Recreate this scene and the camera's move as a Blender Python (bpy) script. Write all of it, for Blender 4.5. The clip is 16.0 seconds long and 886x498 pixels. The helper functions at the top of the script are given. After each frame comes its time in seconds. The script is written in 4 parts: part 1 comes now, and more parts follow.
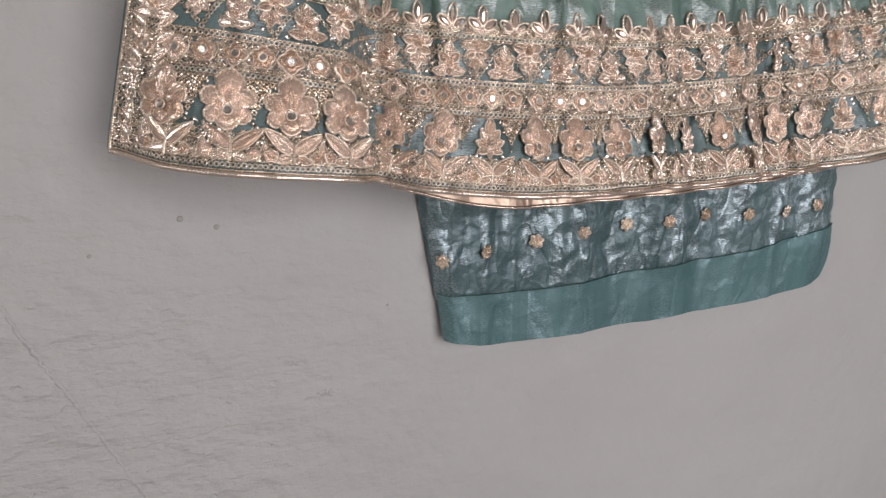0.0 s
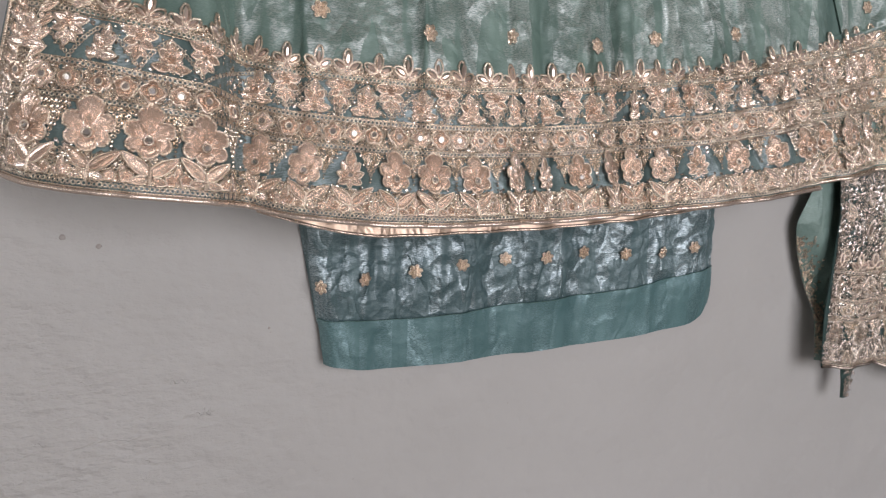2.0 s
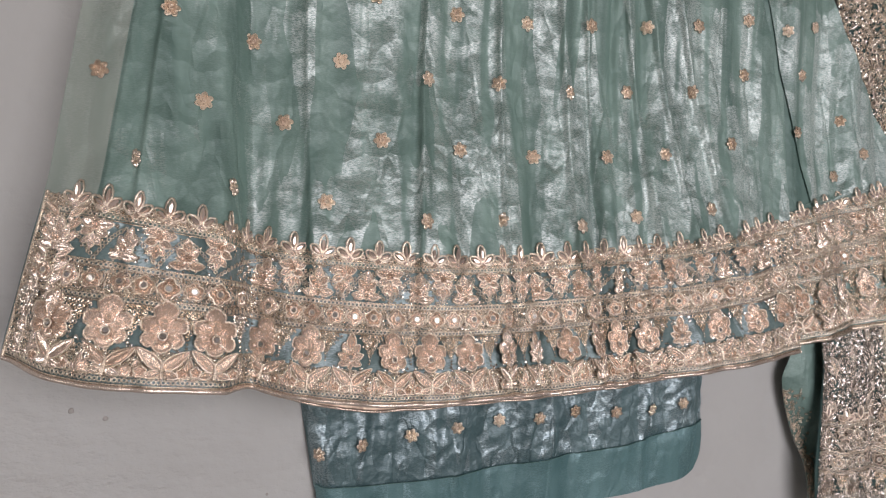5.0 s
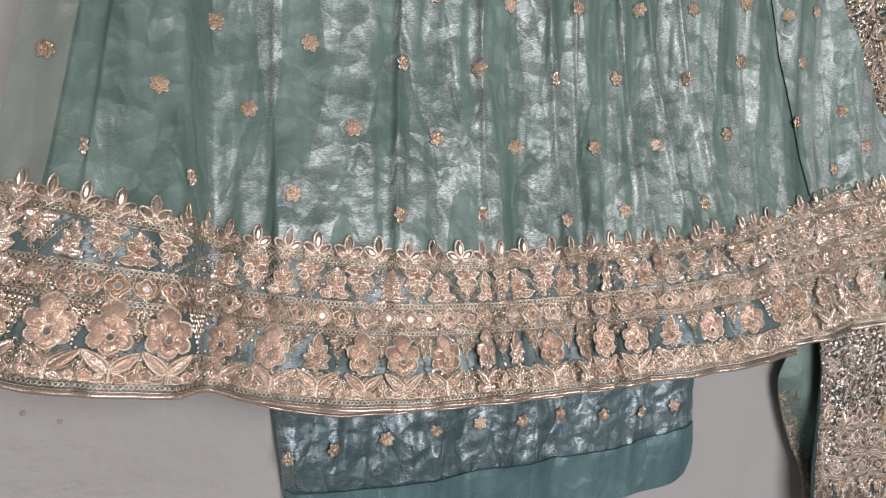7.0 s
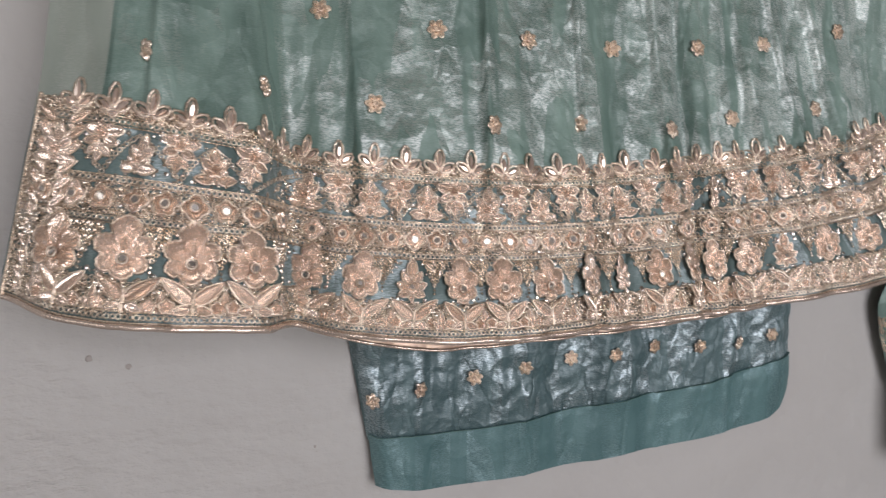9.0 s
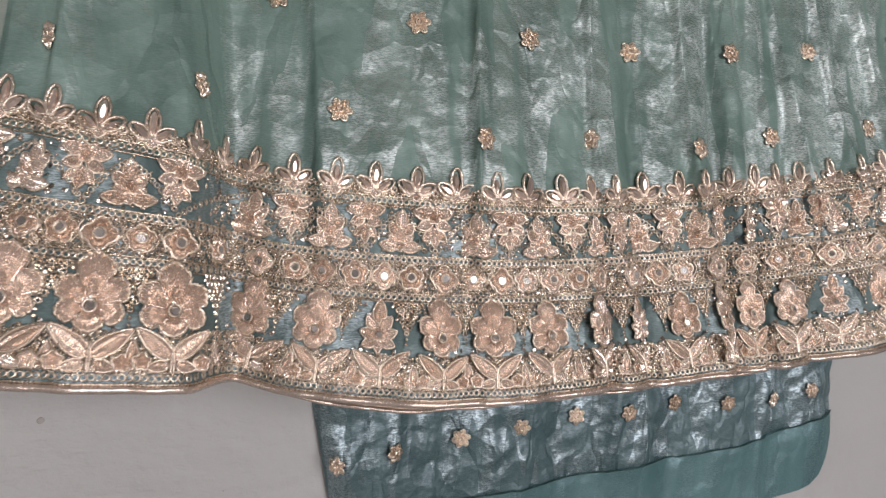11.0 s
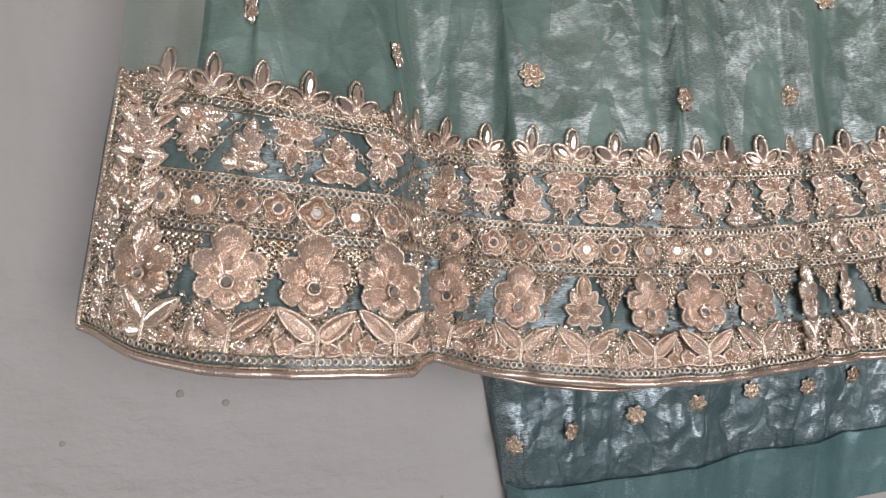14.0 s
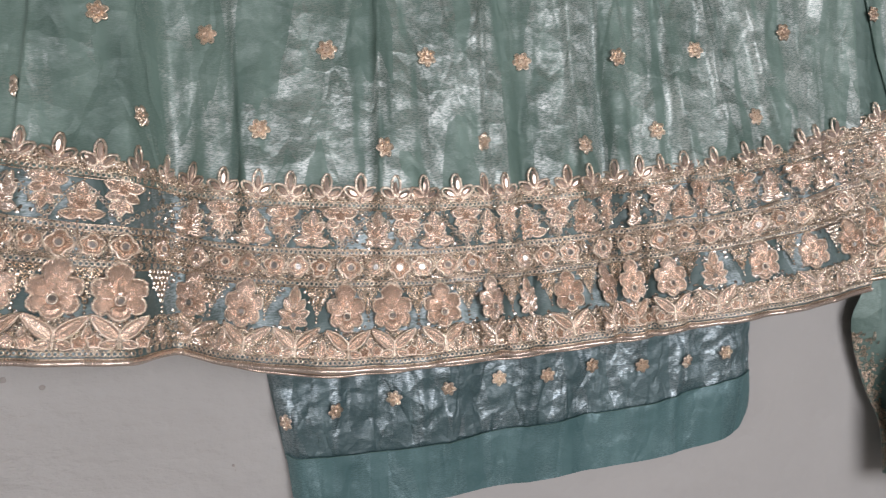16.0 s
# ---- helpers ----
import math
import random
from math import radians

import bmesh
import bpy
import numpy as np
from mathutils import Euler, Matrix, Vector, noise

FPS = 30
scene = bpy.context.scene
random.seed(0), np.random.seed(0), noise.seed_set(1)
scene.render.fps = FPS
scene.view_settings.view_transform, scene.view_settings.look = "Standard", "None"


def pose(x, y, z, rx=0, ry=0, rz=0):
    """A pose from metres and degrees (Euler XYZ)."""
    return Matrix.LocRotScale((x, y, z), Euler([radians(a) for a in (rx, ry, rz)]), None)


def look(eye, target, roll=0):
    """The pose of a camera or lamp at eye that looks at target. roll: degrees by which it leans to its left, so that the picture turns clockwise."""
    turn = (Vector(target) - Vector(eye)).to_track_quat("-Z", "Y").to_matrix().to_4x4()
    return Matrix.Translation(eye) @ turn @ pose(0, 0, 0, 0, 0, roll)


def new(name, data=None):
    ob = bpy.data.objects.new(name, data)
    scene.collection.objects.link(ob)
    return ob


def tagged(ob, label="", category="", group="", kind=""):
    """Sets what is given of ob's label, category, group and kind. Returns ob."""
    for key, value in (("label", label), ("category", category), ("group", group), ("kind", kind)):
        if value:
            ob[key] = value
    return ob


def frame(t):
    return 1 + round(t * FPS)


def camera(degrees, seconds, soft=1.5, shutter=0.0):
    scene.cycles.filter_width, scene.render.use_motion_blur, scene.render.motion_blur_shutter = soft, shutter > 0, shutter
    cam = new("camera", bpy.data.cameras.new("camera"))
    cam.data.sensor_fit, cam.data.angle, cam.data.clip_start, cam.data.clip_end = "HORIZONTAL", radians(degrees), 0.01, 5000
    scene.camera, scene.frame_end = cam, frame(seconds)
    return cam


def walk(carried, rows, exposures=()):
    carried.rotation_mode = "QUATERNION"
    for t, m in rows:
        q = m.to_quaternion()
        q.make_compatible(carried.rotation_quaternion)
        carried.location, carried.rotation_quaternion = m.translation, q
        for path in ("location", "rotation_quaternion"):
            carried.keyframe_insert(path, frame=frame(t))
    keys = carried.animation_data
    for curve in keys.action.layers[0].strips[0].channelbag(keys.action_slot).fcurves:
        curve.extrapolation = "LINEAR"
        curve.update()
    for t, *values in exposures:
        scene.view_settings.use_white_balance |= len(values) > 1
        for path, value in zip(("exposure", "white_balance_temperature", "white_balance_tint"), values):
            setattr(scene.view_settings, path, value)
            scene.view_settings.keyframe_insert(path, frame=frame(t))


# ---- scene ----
cam = camera(65.0, 16.0, soft=1.15, shutter=0.4)
PATH = [
    (0, -0.2372, -0.5680, 1.0484, 76.16, 0.08, -18.00),
    (0.5, -0.2176, -0.5800, 1.0401, 77.88, -0.11, -18.74),
    (1, -0.1939, -0.6066, 1.0456, 78.09, -0.38, -19.62),
    (1.5, -0.1672, -0.6291, 1.0444, 79.10, -1.44, -18.98),
    (2, -0.1549, -0.6358, 1.0409, 80.01, -1.93, -19.17),
    (2.5, -0.1381, -0.6430, 1.0396, 80.76, -1.90, -19.32),
    (3, -0.1380, -0.6488, 1.0709, 81.31, -1.58, -19.72),
    (3.5, -0.1541, -0.6482, 1.0828, 82.75, -1.29, -19.84),
    (4, -0.1596, -0.6701, 1.1197, 84.60, -1.95, -19.86),
    (4.2, -0.1666, -0.6717, 1.1215, 86.00, -2.11, -19.96),
    (6.5, -0.1416, -0.6281, 1.1098, 88.53, -2.09, -18.83),
    (7, -0.1308, -0.6311, 1.1215, 87.06, -2.43, -19.35),
    (7.5, -0.1311, -0.6289, 1.1152, 87.05, -2.00, -19.33),
    (8, -0.1625, -0.6002, 1.1083, 86.61, -1.58, -18.84),
    (8.5, -0.1901, -0.5647, 1.0915, 85.29, -1.10, -18.36),
    (9, -0.1776, -0.5531, 1.0831, 83.63, -0.40, -18.70),
    (9.2, -0.1631, -0.5622, 1.0884, 83.34, 0.26, -19.38),
    (11.3, -0.1094, -0.4454, 1.0798, 86.28, -1.47, -17.59),
    (11.5, -0.0922, -0.4316, 1.0638, 86.62, 0.74, -15.81),
    (12, -0.0987, -0.4108, 1.0474, 87.72, 2.68, -15.55),
    (12.5, -0.1215, -0.4112, 1.0659, 84.06, 1.54, -16.20),
    (13, -0.1423, -0.4006, 1.0579, 85.09, 2.65, -14.16),
    (13.5, -0.1884, -0.4016, 1.0694, 83.79, 2.20, -10.91),
    (14, -0.2052, -0.4246, 1.0830, 82.91, 0.56, -13.70),
    (14.5, -0.1771, -0.4606, 1.0910, 83.03, 0.47, -13.50),
    (15, -0.1131, -0.5100, 1.1034, 82.14, 0.58, -12.09),
    (15.5, -0.0768, -0.5495, 1.1084, 82.10, 0.32, -13.31),
    (16, -0.0485, -0.5744, 1.1108, 82.52, 0.55, -13.77),
]
walk(cam, [(t, pose(x, y, z, rx, ry, rz)) for t, x, y, z, rx, ry, rz in PATH])

# ---- light: two windows of a small room, daylight ----
world = bpy.data.worlds.new("daylight")
scene.world = world
world.use_nodes = True
sky = world.node_tree.nodes.new("ShaderNodeTexSky")
sky.sky_type, sky.sun_disc = "NISHITA", False
sky.sun_elevation, sky.sun_rotation = radians(38), radians(150)
world.node_tree.links.new(sky.outputs[0], world.node_tree.nodes["Background"].inputs[0])
world.node_tree.nodes["Background"].inputs[1].default_value = 0.08
scene.view_settings.exposure = 0.0


def window_lamp(name, eye, target, wide, high, power, colour):
    data = bpy.data.lights.new(name, "AREA")
    data.shape, data.size, data.size_y, data.energy, data.color = "RECTANGLE", wide, high, power, colour
    lamp = new(name, data)
    lamp.matrix_world = look(eye, target)
    return lamp


window_lamp("window_light_west", (-3.06, -1.35, 1.30), (0.0, -1.0, 1.2), 1.1, 1.5, 13, (1.0, 0.95, 0.935))
window_lamp("window_light_south", (0.60, -2.66, 1.30), (0.50, 0.0, 1.15), 1.7, 1.5, 47.5, (0.97, 0.945, 0.99))

# ---- materials ----


def material(name):
    m = bpy.data.materials.new(name)
    m.use_nodes = True
    return m, m.node_tree.nodes, m.node_tree.links, m.node_tree.nodes["Principled BSDF"]


def noise_node(nodes, links, scale, detail, vector=None, rough=0.5):
    n = nodes.new("ShaderNodeTexNoise")
    n.inputs["Scale"].default_value, n.inputs["Detail"].default_value, n.inputs["Roughness"].default_value = scale, detail, rough
    if vector is not None:
        links.new(vector, n.inputs["Vector"])
    return n


def mapped(nodes, links, scale, source="Object", turn=(0, 0, 0)):
    c, m = nodes.new("ShaderNodeTexCoord"), nodes.new("ShaderNodeMapping")
    m.inputs["Scale"].default_value, m.inputs["Rotation"].default_value = scale, turn
    links.new(c.outputs[source], m.inputs["Vector"])
    return m.outputs[0]


def ramp(nodes, links, fac, stops):
    r = nodes.new("ShaderNodeValToRGB")
    while len(r.color_ramp.elements) < len(stops):
        r.color_ramp.elements.new(0.5)
    for e, (p, c) in zip(r.color_ramp.elements, stops):
        e.position, e.color = p, (*c, 1)
    links.new(fac, r.inputs[0])
    return r.outputs[0]


def math_node(nodes, links, op, a, b):
    n = nodes.new("ShaderNodeMath")
    n.operation = op
    for k, v in enumerate((a, b)):
        if isinstance(v, (int, float)):
            n.inputs[k].default_value = v
        else:
            links.new(v, n.inputs[k])
    return n.outputs[0]


def bump(nodes, links, height, strength, distance, before=None):
    b = nodes.new("ShaderNodeBump")
    b.inputs["Strength"].default_value, b.inputs["Distance"].default_value = strength, distance
    links.new(height, b.inputs["Height"])
    if before is not None:
        links.new(before, b.inputs["Normal"])
    return b.outputs[0]


def warped(nodes, links, scale, wobble, turn=(0, 0, 0)):
    """Object coordinates, stretched and bent a little, so that cells in them get ragged sides."""
    v = mapped(nodes, links, scale, turn=turn)
    bend = noise_node(nodes, links, 1.7, 2, v)
    less, more = nodes.new("ShaderNodeVectorMath"), nodes.new("ShaderNodeVectorMath")
    less.operation, more.operation = "SCALE", "ADD"
    less.inputs["Scale"].default_value = wobble
    links.new(bend.outputs["Color"], less.inputs[0])
    links.new(v, more.inputs[0])
    links.new(less.outputs[0], more.inputs[1])
    return more.outputs[0]


def cells(nodes, links, vector, feature="F1"):
    c = nodes.new("ShaderNodeTexVoronoi")
    c.feature = feature
    c.inputs["Scale"].default_value = 1.0
    links.new(vector, c.inputs["Vector"])
    return c


def plaster(name, light, dark):
    m, n, l, p = material(name)
    v = mapped(n, l, (1, 1, 1))
    big = noise_node(n, l, 2.2, 4, v)
    l.new(ramp(n, l, big.outputs[0], [(0.3, dark), (0.7, light)]), p.inputs["Base Color"])
    p.inputs["Roughness"].default_value = 0.62
    wave = noise_node(n, l, 14, 3, v)
    fine = noise_node(n, l, 160, 4, v, 0.6)
    grit = cells(n, l, warped(n, l, (62, 62, 62), 0.35))
    size = math_node(n, l, "MULTIPLY", math_node(n, l, "SUBTRACT", grit.outputs["Color"], 0.56), 0.75)
    pimple = math_node(n, l, "MAXIMUM", math_node(n, l, "SUBTRACT", size, grit.outputs["Distance"]), 0.0)
    trowel = noise_node(n, l, 9, 5, mapped(n, l, (2.0, 1, 4.2), turn=(0, radians(14), 0)), 0.55)
    spread = n.new("ShaderNodeTexGradient")
    spread.gradient_type = "SPHERICAL"
    patchwork = n.new("ShaderNodeMapping")
    patchwork.inputs["Location"].default_value, patchwork.inputs["Scale"].default_value = (0.95, 0.0, -1.55), (2.6, 0.01, 2.2)
    l.new(mapped(n, l, (1, 1, 1)), patchwork.inputs["Vector"])
    l.new(patchwork.outputs[0], spread.inputs["Vector"])
    rough_patch = ramp(n, l, spread.outputs["Fac"], [(0.0, (0.06, 0.06, 0.06)), (0.75, (1, 1, 1))])
    mixed = math_node(n, l, "MULTIPLY", trowel.outputs[0], rough_patch)
    b = bump(n, l, wave.outputs[0], 0.8, 0.011)
    b = bump(n, l, mixed, 0.9, 0.014, b)
    b = bump(n, l, pimple, 0.8, 0.006, b)
    b = bump(n, l, fine.outputs[0], 0.35, 0.0014, b)
    l.new(b, p.inputs["Normal"])
    return m


WALL = plaster("painted_plaster", (0.520, 0.502, 0.486), (0.470, 0.454, 0.438))
SPECK = plaster("dark_paint_speck", (0.44, 0.40, 0.37), (0.38, 0.34, 0.32))
ROOM = plaster("room_paint", (0.34, 0.30, 0.27), (0.29, 0.26, 0.23))
FLOOR = plaster("cement_floor", (0.34, 0.32, 0.30), (0.26, 0.25, 0.24))


def yarn(name, colour):
    m, n, l, p = material(name)
    tone = noise_node(n, l, 300, 2, mapped(n, l, (1, 1, 1)))
    l.new(ramp(n, l, tone.outputs[0], [(0.3, tuple(0.8 * c for c in colour)), (0.7, colour)]), p.inputs["Base Color"])
    p.inputs["Roughness"].default_value = 0.5
    return m


def tissue(name, dark, light, sheen, amount, low=0.46, high=0.62, crush=1.0, alpha=1.0, fine=1.0, sheen_drift=False):
    """Shot organza: dull teal yarn upwards and flat silver yarn across; masks paint the patches where it glints."""
    m, n, l, p = material(name)
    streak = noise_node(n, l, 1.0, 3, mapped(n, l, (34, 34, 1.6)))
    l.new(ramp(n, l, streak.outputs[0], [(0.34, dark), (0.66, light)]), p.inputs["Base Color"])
    p.inputs["Roughness"].default_value, p.inputs["Metallic"].default_value = 0.55, 0.1
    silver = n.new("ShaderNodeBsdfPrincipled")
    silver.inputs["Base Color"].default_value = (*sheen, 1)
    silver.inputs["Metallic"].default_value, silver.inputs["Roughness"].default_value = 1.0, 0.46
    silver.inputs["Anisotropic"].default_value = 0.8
    across = n.new("ShaderNodeTangent")
    across.direction_type, across.uv_map = "UV_MAP", "weave"
    l.new(across.outputs[0], silver.inputs["Tangent"])
    # where the silver glints is painted by these masks, not left to the light
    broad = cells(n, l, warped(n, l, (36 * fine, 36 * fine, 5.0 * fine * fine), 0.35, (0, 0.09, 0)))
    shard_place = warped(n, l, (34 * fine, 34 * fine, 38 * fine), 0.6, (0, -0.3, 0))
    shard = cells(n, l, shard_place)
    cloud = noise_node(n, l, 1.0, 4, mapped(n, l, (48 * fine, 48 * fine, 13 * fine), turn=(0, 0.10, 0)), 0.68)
    sheen_mask = math_node(n, l, "MULTIPLY", broad.outputs["Color"], 0.46)
    sheen_mask = math_node(n, l, "ADD", sheen_mask, math_node(n, l, "MULTIPLY", shard.outputs["Color"], 0.12))
    sheen_mask = math_node(n, l, "ADD", sheen_mask, math_node(n, l, "MULTIPLY", cloud.outputs[0], 0.42))
    if sheen_drift:
        # painted light: more sheen towards the middle of the front and the hem
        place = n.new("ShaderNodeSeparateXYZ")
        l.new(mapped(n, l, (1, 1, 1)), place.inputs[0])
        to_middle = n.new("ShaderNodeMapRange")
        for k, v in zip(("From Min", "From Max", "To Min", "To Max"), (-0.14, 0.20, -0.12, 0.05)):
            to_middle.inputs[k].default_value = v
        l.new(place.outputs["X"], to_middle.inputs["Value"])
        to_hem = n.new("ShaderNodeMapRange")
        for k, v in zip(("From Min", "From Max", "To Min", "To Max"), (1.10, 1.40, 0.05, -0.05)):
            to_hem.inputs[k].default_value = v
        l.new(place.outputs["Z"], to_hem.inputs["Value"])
        sheen_mask = math_node(n, l, "ADD", sheen_mask, math_node(n, l, "ADD", to_middle.outputs[0], to_hem.outputs[0]))
    sheen_mask = ramp(n, l, sheen_mask, [(low, (0.16, 0.16, 0.16)), (high, (1, 1, 1))])
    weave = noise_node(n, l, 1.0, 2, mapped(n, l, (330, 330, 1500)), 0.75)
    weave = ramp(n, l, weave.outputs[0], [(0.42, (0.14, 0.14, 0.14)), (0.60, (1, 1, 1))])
    # painted bands down the cloth that take the sheen away, as pleats would
    sheen_bands = noise_node(n, l, 1.0, 2, mapped(n, l, (52, 52, 1.3), turn=(0, 0.03, 0)))
    sheen_bands = ramp(n, l, sheen_bands.outputs[0], [(0.38, (0.12, 0.12, 0.12)), (0.47, (1, 1, 1))])
    fac = math_node(n, l, "MULTIPLY", math_node(n, l, "MULTIPLY", sheen_mask, weave), math_node(n, l, "MULTIPLY", sheen_bands, amount))
    crease = noise_node(n, l, 1.0, 2, mapped(n, l, (34, 34, 40), turn=(0, 0.5, 0)))
    fold = cells(n, l, warped(n, l, (24 * fine, 24 * fine, 9 * fine), 0.7, (0, -0.22, 0)), "DISTANCE_TO_EDGE")
    fold_line = math_node(n, l, "MINIMUM", fold.outputs["Distance"], 0.10)
    crumple = noise_node(n, l, 1.0, 2, mapped(n, l, (64, 64, 11)))
    b = bump(n, l, crease.outputs[0], 0.18 * crush, 0.007)
    b = bump(n, l, shard.outputs["Distance"], 0.32 * crush, 0.006, b)
    b = bump(n, l, fold_line, 0.5 * crush, 0.012, b)
    b = bump(n, l, crumple.outputs[0], 0.28, 0.004, b)
    b = bump(n, l, weave, 0.12, 0.0003, b)
    l.new(b, p.inputs["Normal"])
    l.new(b, silver.inputs["Normal"])
    p.inputs["Alpha"].default_value = silver.inputs["Alpha"].default_value = alpha
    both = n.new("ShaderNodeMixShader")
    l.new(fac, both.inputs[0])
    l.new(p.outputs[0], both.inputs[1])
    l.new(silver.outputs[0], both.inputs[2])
    l.new(both.outputs[0], n["Material Output"].inputs["Surface"])
    return m


TISSUE = tissue("teal_tissue_organza", (0.098, 0.166, 0.142), (0.195, 0.290, 0.252), (0.73, 0.755, 0.745), 0.64, 0.465, 0.575, sheen_drift=True)
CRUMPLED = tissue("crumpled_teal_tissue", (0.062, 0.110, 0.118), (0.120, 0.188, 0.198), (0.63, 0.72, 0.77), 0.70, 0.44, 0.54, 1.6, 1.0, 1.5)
SATIN = tissue("teal_satin_band", (0.072, 0.152, 0.158), (0.118, 0.222, 0.228), (0.50, 0.68, 0.74), 0.45, 0.44, 0.60, 0.9)
SHEER = tissue("sheer_single_organza", (0.34, 0.41, 0.355), (0.46, 0.52, 0.455), (0.72, 0.75, 0.70), 0.45, 0.35, 0.6, 0.6, 0.48)
# the skirt's cloth made darker: shade between the motifs is in its colour
GROUND = tissue("shaded_border_cloth", (0.075, 0.120, 0.115), (0.135, 0.195, 0.190), (0.58, 0.65, 0.68), 0.60, 0.44, 0.58)
TEAL_YARN = yarn("teal_sewing_thread", (0.10, 0.19, 0.175))
LINING = tissue("teal_organza_lining", (0.100, 0.165, 0.145), (0.160, 0.240, 0.212), (0.45, 0.53, 0.50), 0.35)
NET = tissue("dark_teal_net", (0.022, 0.052, 0.048), (0.048, 0.100, 0.092), (0.30, 0.36, 0.34), 0.25)


def metal_thread(name, dark, light, rough, stitch=300, relief=1.0, metallic=0.78):
    """Metal-wrapped thread; every strand and piece has its own tone."""
    m, n, l, p = material(name)
    g, o = n.new("ShaderNodeNewGeometry"), n.new("ShaderNodeObjectInfo")
    r = math_node(n, l, "FRACT", math_node(n, l, "ADD", g.outputs["Random Per Island"], o.outputs["Random"]), 0)
    l.new(ramp(n, l, r, [(0.0, dark), (1.0, light)]), p.inputs["Base Color"])
    p.inputs["Metallic"].default_value = metallic
    tone = noise_node(n, l, 850, 2, mapped(n, l, (1, 1, 1)), 0.6)
    l.new(math_node(n, l, "ADD", math_node(n, l, "MULTIPLY", tone.outputs[0], 0.24), rough - 0.12), p.inputs["Roughness"])
    w = n.new("ShaderNodeTexWave")
    w.inputs["Scale"].default_value, w.inputs["Distortion"].default_value, w.inputs["Detail"].default_value = stitch, 3.0, 1.0
    l.new(mapped(n, l, (1, 1, 1), turn=(0, 0.6, 0.3)), w.inputs["Vector"])
    b = bump(n, l, w.outputs[0], 0.6 * relief, 0.0007)
    b = bump(n, l, tone.outputs[0], 0.8 * relief, 0.0012, b)
    l.new(b, p.inputs["Normal"])
    return m


GOLD = metal_thread("rose_gold_thread", (0.72, 0.575, 0.475), (0.98, 0.84, 0.745), 0.23, 300, 0.25, 0.78)
RIM = metal_thread("bright_gold_cord", (0.74, 0.60, 0.485), (0.96, 0.83, 0.71), 0.30, 250, 0.3, 0.9)
CORD = metal_thread("antique_gold_cord", (0.58, 0.46, 0.36), (0.90, 0.76, 0.62), 0.28, 250, 0.3, 0.92)
BEAD = metal_thread("champagne_bead", (0.66, 0.54, 0.43), (0.97, 0.90, 0.81), 0.18, 200, 0.3, 0.9)
SEQUIN = metal_thread("silver_sequin", (0.60, 0.54, 0.49), (0.96, 0.92, 0.88), 0.16, 200, 0.3, 0.95)
FACING = metal_thread("rose_gold_ribbon", (0.70, 0.52, 0.41), (0.84, 0.66, 0.53), 0.36, 60, 0.3, 0.9)
DULL = metal_thread("greyed_silver_gold_thread", (0.46, 0.39, 0.34), (0.82, 0.74, 0.66), 0.24, 300, 0.35, 0.92)


def gem(name, colour, rough, metallic):
    m, n, l, p = material(name)
    o = n.new("ShaderNodeObjectInfo")
    l.new(ramp(n, l, o.outputs["Random"], [(0.0, tuple(c * 0.6 for c in colour)), (1.0, colour)]), p.inputs["Base Color"])
    p.inputs["Roughness"].default_value, p.inputs["Metallic"].default_value = rough, metallic
    p.inputs["Coat Weight"].default_value, p.inputs["Coat Roughness"].default_value = 1.0, 0.03
    return m


MIRROR = gem("mirror_sequin", (0.78, 0.73, 0.69), 0.26, 0.8)
CRYSTAL = gem("champagne_crystal", (0.95, 0.76, 0.65), 0.12, 0.65)

# ---- mesh helpers ----


def mesh_object(name, mesh, mat, parent=None, label="", matrix=None):
    if not mesh.materials:
        mesh.materials.append(mat)
        if mesh.polygons and max(p.material_index for p in mesh.polygons) > 0:
            mesh.materials.append(RIM)
    ob = new(name, mesh)
    if mesh.materials[0] != mat:
        ob.material_slots[0].link, ob.material_slots[0].material = "OBJECT", mat
    if parent is not None:
        ob.parent = parent
    if matrix is not None:
        ob.matrix_basis = matrix
    return tagged(ob, label)


def part(name, bm, mat, parent, label="", matrix=None):
    bmesh.ops.recalc_face_normals(bm, faces=bm.faces)
    mesh = bpy.data.meshes.new(name)
    bm.to_mesh(mesh)
    bm.free()
    mesh.shade_smooth()
    return mesh_object(name, mesh, mat, parent, label, matrix)


def arrays_mesh(name, verts, faces):
    mesh = bpy.data.meshes.new(name)
    mesh.from_pydata(verts.tolist(), [], faces.tolist())
    mesh.shade_smooth()
    return mesh


def thing(name, label, category, place=(0, 0, 0)):
    ob = tagged(new(name), label, category)
    ob.location = place
    return ob


def box(bm, x0, x1, y0, y1, z0, z1):
    bmesh.ops.create_cube(bm, size=1, matrix=Matrix.Translation(((x0 + x1) / 2, (y0 + y1) / 2, (z0 + z1) / 2)) @ Matrix.Diagonal((x1 - x0, y1 - y0, z1 - z0, 1)))


